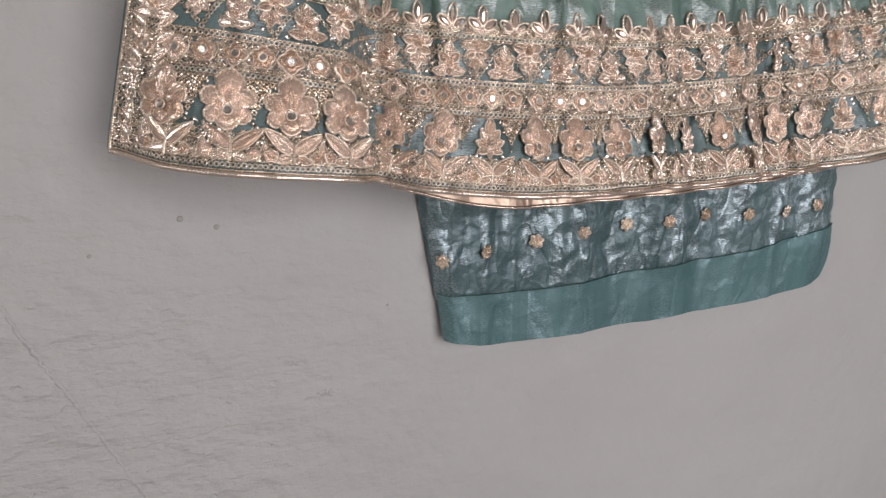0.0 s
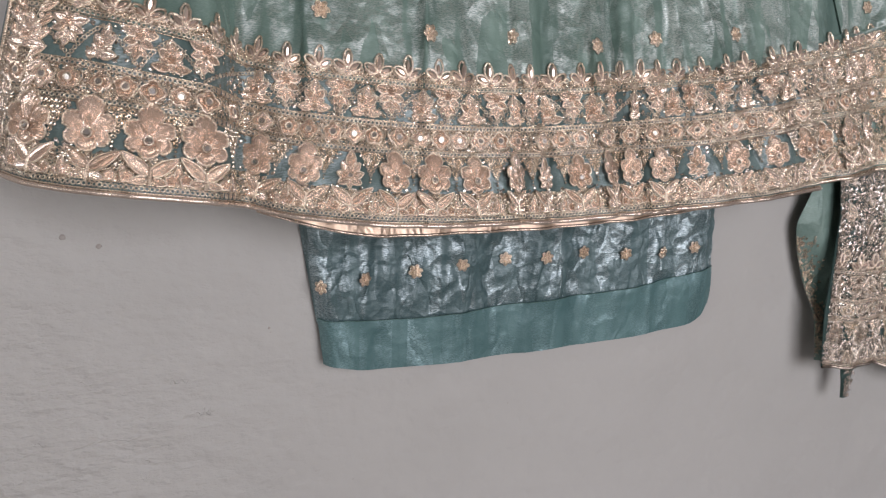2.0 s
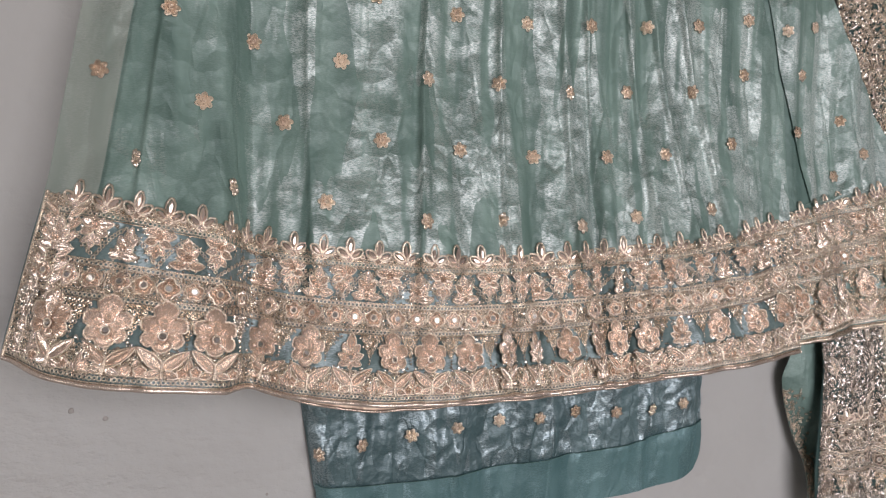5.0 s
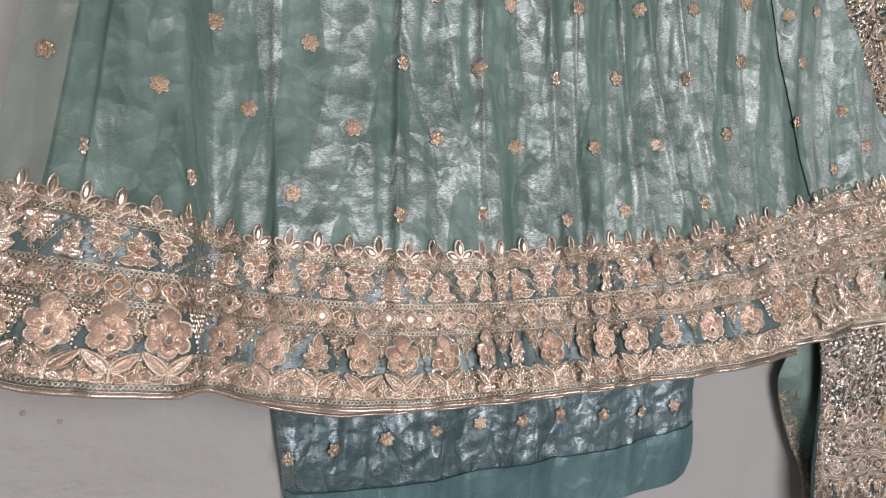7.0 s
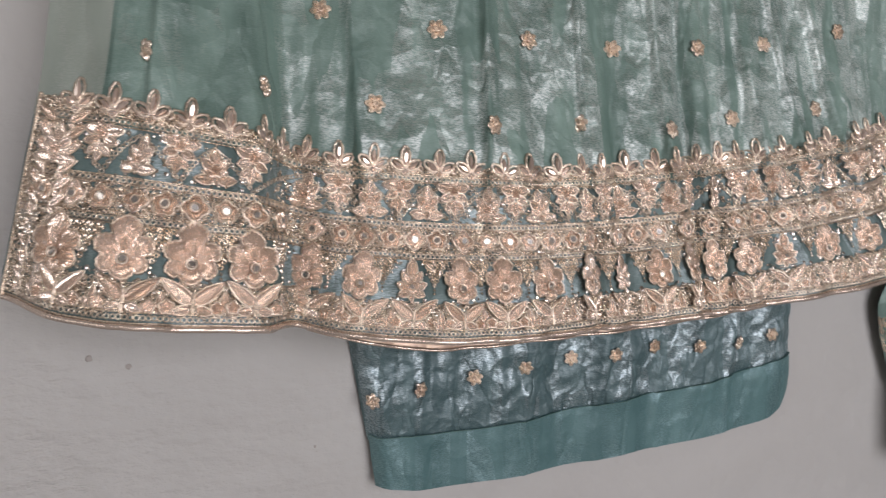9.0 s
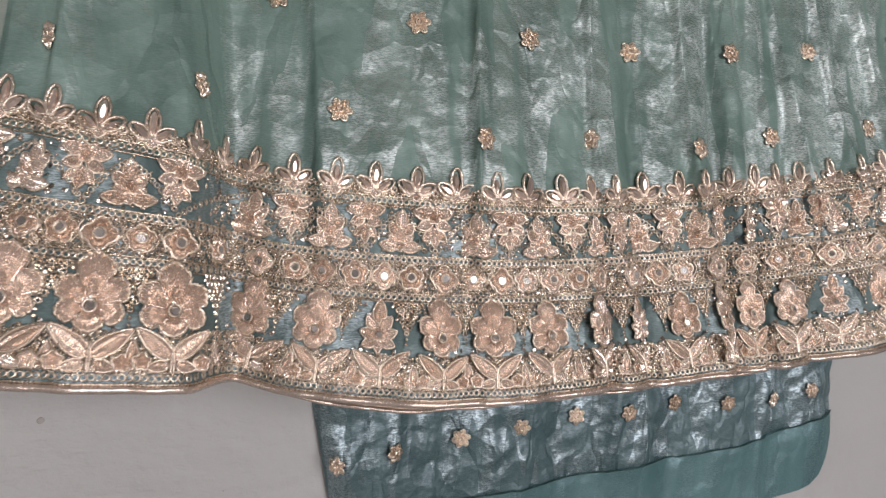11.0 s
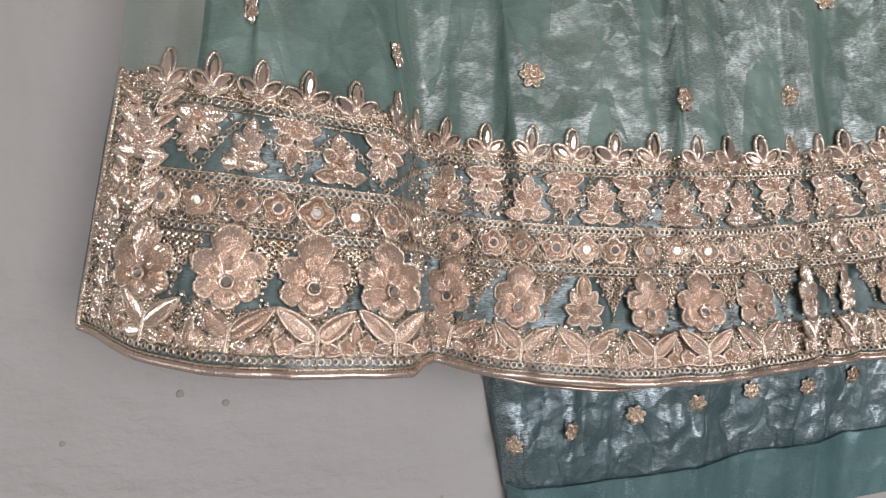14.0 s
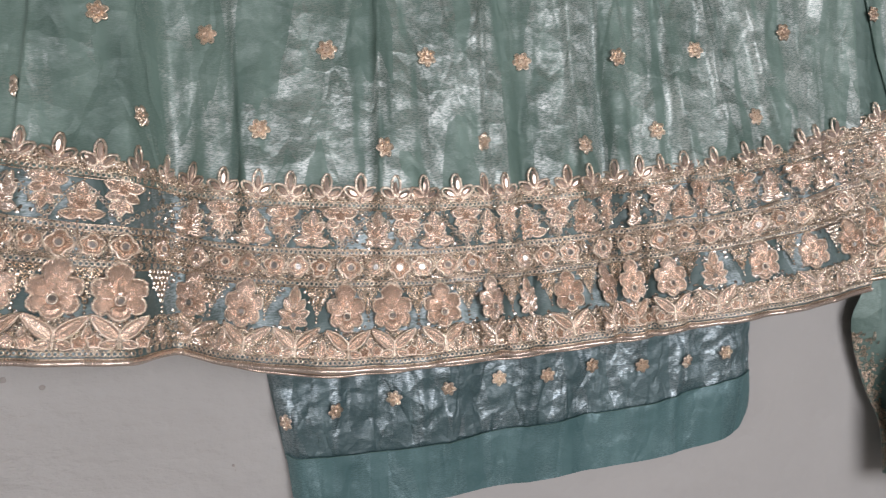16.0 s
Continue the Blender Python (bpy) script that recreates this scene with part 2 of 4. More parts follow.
def sheet(name, fn, us, vs, mat, parent, label="", thick=0.0012):
    """Cloth: a grid of points fn(u, v), a back layer behind it and a narrow edge all round."""
    n, m = len(us), len(vs)
    face = np.array([[fn(u, v) for u in us] for v in vs], dtype=float)
    back = np.cross(np.gradient(face, axis=0), np.gradient(face, axis=1))
    back *= thick / np.maximum(np.linalg.norm(back, axis=2, keepdims=True), 1e-9)
    back = face + back * np.where(back[:, :, 1:2].mean() > 0, 1.0, -1.0)
    i, j = np.meshgrid(np.arange(n - 1), np.arange(m - 1))
    a = (j * n + i).ravel()
    quads = [np.stack([a, a + 1, a + n + 1, a + n], 1), np.stack([a + n, a + n + 1, a + 1, a], 1) + n * m]
    verts, start = [face.reshape(-1, 3), back.reshape(-1, 3)], 2 * n * m
    spots = [np.stack(np.meshgrid(np.arange(n) / n, np.arange(m) / m), 2).reshape(-1, 2)] * 2
    for one, two in ((face[0], back[0]), (face[-1], back[-1]), (face[:, 0], back[:, 0]), (face[:, -1], back[:, -1])):
        c = len(one)
        k = np.arange(c - 1) + start
        quads.append(np.stack([k, k + 1, k + 1 + c, k + c], 1))
        verts += [one, two]
        spots += [np.stack([np.arange(c) / c, np.zeros(c)], 1)] + [np.stack([np.arange(c) / c, np.ones(c) * 0.01], 1)]
        start += 2 * c
    mesh = arrays_mesh(name, np.concatenate(verts), np.concatenate(quads))
    corner = np.zeros(len(mesh.loops), dtype=int)
    mesh.loops.foreach_get("vertex_index", corner)
    mesh.uv_layers.new(name="weave").data.foreach_set("uv", np.concatenate(spots)[corner].ravel())
    return mesh_object(name, mesh, mat, parent, label)


def tube(bm, points, radius, sides=6, closed=False, slot=0, beaded=0.0):
    """A cord along points; beaded: every second ring is thicker by that share."""
    pts = [Vector(p) for p in points]
    rings = []
    for k, p in enumerate(pts):
        a = pts[k - 1] if k or closed else p
        b = pts[(k + 1) % len(pts)] if k < len(pts) - 1 or closed else p
        d = (b - a).normalized()
        e = d.cross(Vector((0, 1, 0.02))).normalized()
        f = d.cross(e)
        r = radius * (1 + beaded * (k % 2))
        rings.append([bm.verts.new(p + r * (math.cos(6.2832 * s / sides) * e + math.sin(6.2832 * s / sides) * f)) for s in range(sides)])
    for k in range(len(rings) if closed else len(rings) - 1):
        a, b = rings[k], rings[(k + 1) % len(rings)]
        for s in range(sides):
            bm.faces.new((a[s], a[(s + 1) % sides], b[(s + 1) % sides], b[s])).material_index = slot


def petal(bm, length, width, height, angle, base=(0.0, 0.0), point=0.6):
    """A padded petal that starts at base and runs along angle (0: up), raised towards -y: slanting satin stitches either side of a vein and a beaded cord round it."""
    ca, sa = math.cos(angle), math.sin(angle)

    def at(t, s, lift=0.0):
        t = min(max(t, 0.0), 1.0)
        half = max(width * 0.47 * math.sin(math.pi * t ** point) ** 0.72 if 0 < t < 1 else 0.0, width * 0.03)
        h = height * (max(1 - s * s, 0.0) ** 0.5 - 0.28 * max(1 - 3 * abs(s), 0.0)) * (math.sin(math.pi * min(max(t, 0.04), 0.96)) ** 0.4)
        x, z = half * s, length * t
        return (base[0] + x * ca + z * sa, -0.85 * h - lift, base[1] - x * sa + z * ca)

    rnd = random.Random(int(1e6 * (length + width)) + int(100 * angle))
    n, across = 2 * max(4, int(length / 0.0014)), (-1, -0.8, -0.45, -0.12, 0.12, 0.45, 0.8, 1)
    grid = []
    for i in range(n + 1):
        t = i / n
        grid.append([bm.verts.new(at(t + 0.5 * (abs(s) - 0.4) * t * (1 - t), s, (0.00062 * (i % 2) + rnd.uniform(-0.00012, 0.00012)) * (abs(s) < 0.9))) for s in across])
    for i in range(n):
        for j in range(len(across) - 1):
            bm.faces.new((grid[i][j], grid[i][j + 1], grid[i + 1][j + 1], grid[i + 1][j]))
    k = max(7, int(length / 0.0011))
    rim = [at(i / k, -1) for i in range(k + 1)] + [at(i / k, 1) for i in range(k, -1, -1)]
    tube(bm, [(x, y - height * 0.3, z) for x, y, z in rim], width * 0.02 + 0.00038, 4, True, 1, 0.55)


def blossom(bm, lobes, height, base=(0.0, 0.0), notch=0.70, cord=0.00070):
    """Lobes round one centre, padded and stitched outwards; each is (angle, half its angle, length, bluntness), in turn round the centre."""
    spokes, rnd = [], random.Random(len(lobes) * 7 + int(1e5 * lobes[0][2]))
    for angle, half, length, blunt in lobes:
        n = 2 * max(4, round(half * length / 0.00080))
        for i in range(n):
            u = 2 * (i + 0.5) / n - 1
            reach = length * (notch + (1 - notch) * (1 - abs(u) ** blunt)) * (1 + 0.026 * math.cos(i * 1.5708) + rnd.uniform(-0.012, 0.012))
            spokes.append((angle + u * half, reach, u, i % 2))
    rings = []
    for share, rise in ((0.14, 0.62), (0.34, 0.80), (0.58, 1.0), (0.80, 0.86), (0.94, 0.45), (1.0, 0.05)):
        ring = []
        for a, reach, u, odd in spokes:
            h = height * rise * (0.16 + 0.84 * math.sqrt(1 - u ** 4)) + (0.00085 * odd * (0.4 + 0.6 * share) + rnd.uniform(-0.00013, 0.00013)) * (0.2 < share < 0.97)
            ring.append(bm.verts.new((base[0] + share * reach * math.sin(a), -h, base[1] + share * reach * math.cos(a))))
        rings.append(ring)
    count = len(spokes)
    for one, two in zip(rings, rings[1:]):
        for k in range(count):
            bm.faces.new((one[k], one[(k + 1) % count], two[(k + 1) % count], two[k]))
    bm.faces.new(rings[0])
    tube(bm, [(v.co.x, -0.28 * height, v.co.z) for v in rings[-1]], cord, 4, True, 1, 0.5)


def ring_points(r, n, cx=0.0, cz=0.0, y=0.0, squash=1.0):
    return [(cx + r * math.cos(6.2832 * k / n), y, cz + squash * r * math.sin(6.2832 * k / n)) for k in range(n)]


def finish(name, bm):
    """Cords are round; stitches keep their hard sides."""
    bmesh.ops.recalc_face_normals(bm, faces=bm.faces)
    for f in bm.faces:
        f.smooth = f.material_index == 1
    mesh = bpy.data.meshes.new(name)
    bm.to_mesh(mesh)
    bm.free()
    return mesh


# ---- motif meshes; each lies in the xz plane and rises towards -y; sizes in metres ----


def flower_mesh(variant):
    """A lotus with a pointed top petal, two pairs of side petals and a short foot."""
    bm = bmesh.new()
    rnd = random.Random(variant)
    top, side, low = (rnd.uniform(0.95, 1.05) for _ in range(3))
    blossom(bm, [(0.0, 0.44, 0.0270 * top, 1.25), (0.88, 0.44, 0.0200 * side, 1.25), (1.82, 0.50, 0.0160 * low, 1.4),
                 (math.pi, 0.8216, 0.0125, 1.6), (4.4632, 0.50, 0.0160 * low, 1.4), (5.4032, 0.44, 0.0200 * side, 1.25)], 0.0038, notch=0.80)
    petal(bm, 0.0130, 0.0062, 0.0052, 0.0, (0, 0.0040), 0.75)
    for s in (1, -1):
        petal(bm, 0.0100, 0.0056, 0.0048, 0.92 * s, (0.0030 * s, 0.0022), 0.75)
        petal(bm, 0.0075, 0.0050, 0.0046, 1.85 * s, (0.0032 * s, -0.0008), 0.75)
    tube(bm, ring_points(0.0032, 12, y=-0.0038), 0.0007, 5, True, 1)
    for s in (1, -1):
        tube(bm, ring_points(0.0014, 8, 0.0036 * s, -0.0058, -0.0030), 0.0005, 4, True, 1)
    return finish("flower_motif", bm)


def slim_flower_mesh():
    """A taller, narrower bloom of stacked petals."""
    bm = bmesh.new()
    petal(bm, 0.0165, 0.0100, 0.0030, 0.0, (0, 0.0085), 0.8)
    for s in (1, -1):
        petal(bm, 0.0130, 0.0085, 0.0030, 0.62 * s, (0.001 * s, 0.003), 0.85)
        petal(bm, 0.0125, 0.0085, 0.0028, 1.20 * s, (0.001 * s, -0.001), 0.85)
        petal(bm, 0.0110, 0.0080, 0.0026, 1.95 * s, (0.001 * s, -0.003), 0.85)
    blossom(bm, [(k * 1.2566, 0.6283, 0.0052, 2.0) for k in range(5)], 0.0036, (0, 0.0015))
    petal(bm, 0.0090, 0.0060, 0.0024, math.pi, (0, -0.003), 0.8)
    return finish("flower_motif", bm)


def leaf_mesh(side):
    """One of the pair of leaves under a flower, with a floret and curled buds in its lap."""
    bm = bmesh.new()
    petal(bm, 0.0240, 0.0098, 0.0030, side * 0.90, (side * 0.0004, 0.000), 0.70)
    petal(bm, 0.0110, 0.0066, 0.0022, side * 1.80, (side * 0.0015, -0.0035), 0.8)
    blossom(bm, [(k * 1.2566, 0.6283, 0.0046, 2.0) for k in range(5)], 0.0022, (side * 0.0150, -0.0028))
    tube(bm, [(0, -0.0012, 0.006), (side * 0.0006, -0.0016, 0.0), (side * 0.0004, -0.0012, -0.008)], 0.0008, 4, False, 1)
    return finish("leaf_motif", bm)


def bud_mesh():
    bm = bmesh.new()
    petal(bm, 0.0145, 0.0066, 0.0024, 0.0, (0, 0), 0.75)
    for s in (1, -1):
        petal(bm, 0.0085, 0.0048, 0.0020, 0.75 * s, (0.0008 * s, -0.001), 0.8)
        tube(bm, ring_points(0.0013, 8, 0.0055 * s, -0.0020, -0.0010), 0.0006, 4, True, 1)
    return finish("bud_motif", bm)


def medallion_mesh(variant):
    """A four-lobed blossom that frames a small mirror, with a curl at each side."""
    bm = bmesh.new()
    if variant == 0:
        blossom(bm, [(k * 1.5708, 0.7854, 0.0092, 1.5) for k in range(4)], 0.0026, notch=0.72)
    else:
        blossom(bm, [(k * 1.2566, 0.6283, 0.0084, 1.9) for k in range(5)], 0.0026, notch=0.74)
    tube(bm, ring_points(0.0031, 12, y=-0.0024), 0.0007, 5, True, 1)
    for s in (1, -1):
        tube(bm, [(s * (0.0085 + 0.0022 * math.sin(q * 0.7)), -0.001, 0.0065 - 0.0022 * q) for q in range(7)], 0.0005, 4, False, 1)
    return finish("medallion", bm)


def palmette_mesh():
    """A fan of petals that stands on the chain below it."""
    bm = bmesh.new()
    petal(bm, 0.0125, 0.0082, 0.0030, 0.0, (0, 0.003), 0.8)
    for s in (1, -1):
        petal(bm, 0.0105, 0.0076, 0.0028, 0.72 * s, (0.0012 * s, -0.001), 0.85)
        petal(bm, 0.0130, 0.0078, 0.0026, 1.50 * s, (0.0008 * s, -0.0080), 0.85)
        petal(bm, 0.0080, 0.0052, 0.0024, 1.15 * s, (0.0010 * s, -0.0045), 0.85)
    blossom(bm, [(k * 1.2566, 0.6283, 0.0044, 2.0) for k in range(5)], 0.0034, (0, -0.0010))
    petal(bm, 0.0075, 0.0060, 0.0024, math.pi, (0, -0.0035), 0.8)
    return finish("palmette", bm)


def pendant_mesh():
    """A cluster of petals that hangs and narrows to a point."""
    bm = bmesh.new()
    for s in (1, -1):
        petal(bm, 0.0110, 0.0080, 0.0028, 1.35 * s, (0.0008 * s, 0.0065), 0.85)
        petal(bm, 0.0095, 0.0070, 0.0028, 1.95 * s, (0.0008 * s, 0.0025), 0.85)
        petal(bm, 0.0085, 0.0058, 0.0026, 2.35 * s, (0.0006 * s, -0.0025), 0.85)
        petal(bm, 0.0065, 0.0056, 0.0024, 0.55 * s, (0.0006 * s, 0.0070), 0.85)
    petal(bm, 0.0120, 0.0066, 0.0030, math.pi, (0, -0.0005), 0.8)
    blossom(bm, [(k * 1.2566, 0.6283, 0.0042, 2.0) for k in range(5)], 0.0036, (0, 0.0055))
    tube(bm, ring_points(0.0012, 8, 0, -0.0142, -0.0012), 0.0006, 4, True, 1)
    return finish("palmette", bm)


def crown_mesh():
    bm = bmesh.new()
    for a, ln, base in ((0.0, 0.0160, (0, 0.002)), (0.95, 0.0125, (0.0012, 0)), (-0.95, 0.0125, (-0.0012, 0))):
        ca, sa = math.cos(a), math.sin(a)
        loop = []
        for k in range(16):
            q = 6.2832 * k / 16
            x, z = 0.0036 * math.sin(q) * (0.75 + 0.25 * abs(math.sin(q))), ln / 2 * (1 - math.cos(q))
            loop.append((base[0] + x * ca + z * sa, -0.0012, base[1] - x * sa + z * ca))
        tube(bm, loop, 0.00085, 5, True, 1, 0.5)
    petal(bm, 0.009, 0.008, 0.0022, math.pi, (0, 0.004), 0.9)
    petal(bm, 0.008, 0.006, 0.0018, 1.9, (0.001, 0.002), 0.9)
    petal(bm, 0.008, 0.006, 0.0018, -1.9, (-0.001, 0.002), 0.9)
    tube(bm, ring_points(0.0020, 9, 0.0115, 0.0015, -0.001), 0.0008, 5, True, 1)
    return finish("crown_motif", bm)


def crystal_mesh(length, width):
    """A marquise stone with a flat table and sloping facets."""
    bm = bmesh.new()
    outer, inner = [], []
    for k in range(12):
        q = 6.2832 * k / 12
        x, z = width / 2 * math.sin(q), length / 2 * (1 - math.cos(q))
        outer.append(bm.verts.new((x, -0.0004, z)))
        inner.append(bm.verts.new((0.5 * x, -0.0024, length / 2 + 0.55 * (z - length / 2))))
    for k in range(12):
        bm.faces.new((outer[k], outer[(k + 1) % 12], inner[(k + 1) % 12], inner[k]))
    bm.faces.new(inner)
    mesh = bpy.data.meshes.new("crystal")
    bm.to_mesh(mesh)
    bm.free()
    return mesh


def disc_mesh(r):
    bm = bmesh.new()
    rim = [bm.verts.new((r * math.cos(6.2832 * k / 12), -0.0016, r * math.sin(6.2832 * k / 12))) for k in range(12)]
    low = [bm.verts.new((1.1 * r * math.cos(6.2832 * k / 12), -0.0006, 1.1 * r * math.sin(6.2832 * k / 12))) for k in range(12)]
    for k in range(12):
        bm.faces.new((low[k], low[(k + 1) % 12], rim[(k + 1) % 12], rim[k]))
    bm.faces.new(rim)
    mesh = bpy.data.meshes.new("mirror")
    bm.to_mesh(mesh)
    bm.free()
    return mesh


def bead_drop_mesh():
    """A triangle of small rings that hangs point down."""
    bm = bmesh.new()
    for row in range(6):
        for k in range(6 - row):
            cx, cz = (k - (5 - row) / 2) * 0.0036, -0.0037 * row
            tube(bm, ring_points(0.0014, 7, cx, cz, -0.0012), 0.00075, 4, True)
    for cx, cz in ((0, -0.0225), (0, -0.0255), (0.0112, -0.0020), (-0.0112, -0.0020), (0.0075, -0.0100), (-0.0075, -0.0100), (0, -0.0055), (0.0036, -0.0092), (-0.0036, -0.0092)):
        bmesh.ops.create_icosphere(bm, subdivisions=1, radius=0.0013, matrix=Matrix.Translation((cx, -0.0014, cz)))
    return finish("bead_drop", bm)


def sprig_mesh():
    bm = bmesh.new()
    blossom(bm, [(k * 1.0472, 0.5236, 0.0058, 1.9) for k in range(6)], 0.0020, notch=0.55, cord=0.00045)
    tube(bm, ring_points(0.0016, 8, y=-0.0019), 0.0006, 4, True, 1)
    return finish("sprig", bm)


FLOWERS = [flower_mesh(k) for k in range(3)]
SLIM, LEAVES = slim_flower_mesh(), {1: leaf_mesh(1), -1: leaf_mesh(-1)}
MEDALS = [medallion_mesh(0), medallion_mesh(1)]
BUD, PALMETTE, PENDANT, CROWN, DROP, SPRIG = bud_mesh(), palmette_mesh(), pendant_mesh(), crown_mesh(), bead_drop_mesh(), sprig_mesh()
STONE, SIDE_STONE, GLASS_DOT, SMALL_DOT = crystal_mesh(0.0132, 0.0046), crystal_mesh(0.0100, 0.0044), disc_mesh(0.0021), disc_mesh(0.0024)

# ---- cloth surfaces ----


def eased(xs, ys, spread):
    """A smooth curve through a few places."""
    fine = np.linspace(xs[0], xs[-1], 1601)
    step = fine[1] - fine[0]
    k = np.arange(-int(3 * spread / step), int(3 * spread / step) + 1) * step
    w = np.exp(-0.5 * (k / spread) ** 2)
    values = np.interp(fine, xs, ys)
    padded = np.pad(values, len(k) // 2, mode="reflect", reflect_type="odd")
    smooth = np.convolve(padded, w / w.sum(), mode="valid")
    return lambda x: float(np.interp(x, fine, smooth))


# depth of the hem's waves against the even flare
wave_depth = eased([-0.34, -0.30, -0.275, -0.24, -0.20, -0.155, -0.140, -0.132, -0.120, -0.100, -0.06, 0, 0.06, 0.13, 0.2, 0.3, 0.4, 0.47, 0.60],
                   [0.055, 0.030, -0.005, -0.026, -0.030, -0.026, -0.020, 0.006, 0.026, 0.018, 0.004, -0.006, -0.004, 0.004, 0.002, -0.002, -0.006, 0.004, 0.01], 0.0035)
hem_height = eased([-0.33, -0.309, -0.27, -0.205, -0.142, -0.128, -0.09, -0.05, 0.0, 0.06, 0.15, 0.24, 0.31, 0.38, 0.474, 0.52],
                   [1.004, 1.000, 0.992, 0.986, 0.980, 0.974, 0.966, 0.962, 0.959, 0.958, 0.959, 0.966, 0.972, 0.979, 0.990, 0.996], 0.006)
border_height = eased([-0.33, -0.28, -0.226, -0.17, -0.139, -0.115, -0.086, -0.037, 0.015, 0.075, 0.13, 0.194, 0.327, 0.40, 0.478, 0.53],
                      [1.138, 1.133, 1.126, 1.115, 1.110, 1.099, 1.094, 1.090, 1.087, 1.085, 1.087, 1.092, 1.107, 1.120, 1.137, 1.148], 0.008)
left_edge = eased([0.95, 1.0, 1.13, 1.26, 1.40, 1.55], [-0.315, -0.309, -0.278, -0.262, -0.240, -0.20], 0.01)
right_edge = eased([0.95, 0.99, 1.06, 1.13, 1.26, 1.33, 1.38, 1.55], [0.471, 0.474, 0.481, 0.486, 0.487, 0.470, 0.452, 0.39], 0.012)
# pleats: place at the border, place higher up, height and reach
PLEATS = [(0.030, 0.037, 0.006, 0.030), (0.121, 0.116, 0.006, 0.020), (0.199, 0.188, 0.005, 0.020), (0.231, 0.218, 0.004, 0.025), (0.300, 0.270, 0.005, 0.020),
          (0.395, 0.345, 0.005, 0.025), (-0.070, -0.075, 0.004, 0.025), (-0.215, -0.195, 0.004, 0.020), (0.345, 0.305, 0.004, 0.018)]
GROOVES = [(0.122, 0.007, 0.006), (0.222, 0.008, 0.006), (0.248, 0.007, 0.005), (0.150, 0.004, 0.005), (0.285, 0.005, 0.006)]


def kurta_depth(x, z):
    k = min(max((1.3 - z) / 0.3, 0.0), 1.4)
    y = -0.005 - 0.06 * k ** 1.5 + wave_depth(min(max(x, -0.34), 0.6)) * min(0.35 + 0.65 * k, 1.1)
    body = min(max((z - 1.0) / 0.10, 0.25), 1.0)
    for low, high, height, reach in PLEATS:
        d = x - (low + (high - low) * (z - 1.1) / 0.2)
        y -= 1.6 * body * height * (math.exp(-d / reach) if d > 0 else math.exp(d / 0.0016))
    for place, depth, reach in GROOVES:
        y += depth * math.exp(-((x - place) / reach) ** 2) * (1 - 0.5 * body)
    crush = min(max((x + 0.12) / 0.25, 0.35), 1.0) * body
    y -= crush * (0.0030 * abs(math.sin(x * 42 + z * 3.0 + 0.8 * noise.noise(Vector((x * 9, 1.7, z * 7))))) + 0.0022 * abs(math.sin(x * 83 - z * 11 + 2.0 * noise.noise(Vector((x * 12, 5.7, z * 10))))))
    y += 0.0035 * noise.noise(Vector((x * 28, 3.1, z * 9))) + 0.0012 * noise.noise(Vector((x * 70, 8.0, z * 40)))
    return y + 0.055 * min(max((z - 1.38) / 0.14, 0.0), 1.0) ** 2


def kurta_point(x, w, lift=0.0):
    """A place on the border: w is 0 at the hem and 1 at the border's upper line."""
    low = hem_height(x)
    z = low + w * (border_height(x) - low)
    return Vector((x, kurta_depth(x, z) - lift, z))


def side_depth(x, z):
    k = min(max((1.3 - z) / 0.3, 0.0), 1.2)
    y = 0.014 - 0.058 * k ** 1.5 + 0.005 * math.sin(x * 62 + z * 3) - 0.003 * abs(math.sin(x * 95 - z * 5))
    return y + 0.03 * min(max((z - 1.38) / 0.14, 0.0), 1.0) ** 2


def side_point(x, w, lift=0.0):
    low, high = 0.994 + 0.165 * (x - 0.49), 1.141 + 0.235 * (x - 0.49)
    z = low + w * (high - low)
    return Vector((x, side_depth(x, z) - lift, z))


dupatta_left = eased([0.722, 0.755, 0.823, 0.922, 1.006, 1.2, 1.6], [0.582, 0.579, 0.572, 0.576, 0.582, 0.590, 0.61], 0.01)
dupatta_hem = eased([0.538, 0.579, 0.618, 0.665, 0.707, 0.740, 0.803, 0.962], [0.757, 0.755, 0.750, 0.755, 0.742, 0.727, 0.717, 0.724], 0.006)


def dupatta_depth(x, z):
    up = min(max((z - 0.95) / 0.12, 0.0), 1.0)
    return 0.006 + 0.020 * up + (0.0035 * math.sin(x * 75 + 1.0) + 0.002 * math.sin(x * 170 + z * 8)) * (1 - 0.6 * up) + 0.012 * min(max((z - 1.4) / 0.2, 0.0), 1.0)


def dupatta_point(x, w, lift=0.0):
    z = dupatta_hem(x) + w * 0.137
    return Vector((x, dupatta_depth(x, z) - lift, z))


def on_cloth(fn, x, w, grow=1.0, wide=1.0, turn=0.0, lift=0.0006):
    """The pose of a motif that lies on the cloth."""
    p = fn(x, w, lift)
    right = (fn(x + 0.004, w) - fn(x - 0.004, w)).normalized()
    up = (fn(x, w + 0.03) - fn(x, w - 0.03)).normalized()
    back = up.cross(right).normalized()
    up = right.cross(back)
    m = Matrix((right, back, up)).transposed().to_4x4()
    return Matrix.Translation(p) @ m @ Matrix.Rotation(turn, 4, "Y") @ Matrix.Diagonal((grow * wide, grow, grow, 1))


def trim(name, fn, x0, x1, w, mat, parent, radius=0.0011, lift=0.0012, label="", count=400, beaded=0.0):
    bm = bmesh.new()
    places = [x0 + (x1 - x0) * k / count for k in range(count + 1)]
    tube(bm, [fn(x, w, lift) for x in places if within(fn, x, w)], radius, 5, beaded=beaded)
    return part(name, bm, mat, parent, label)


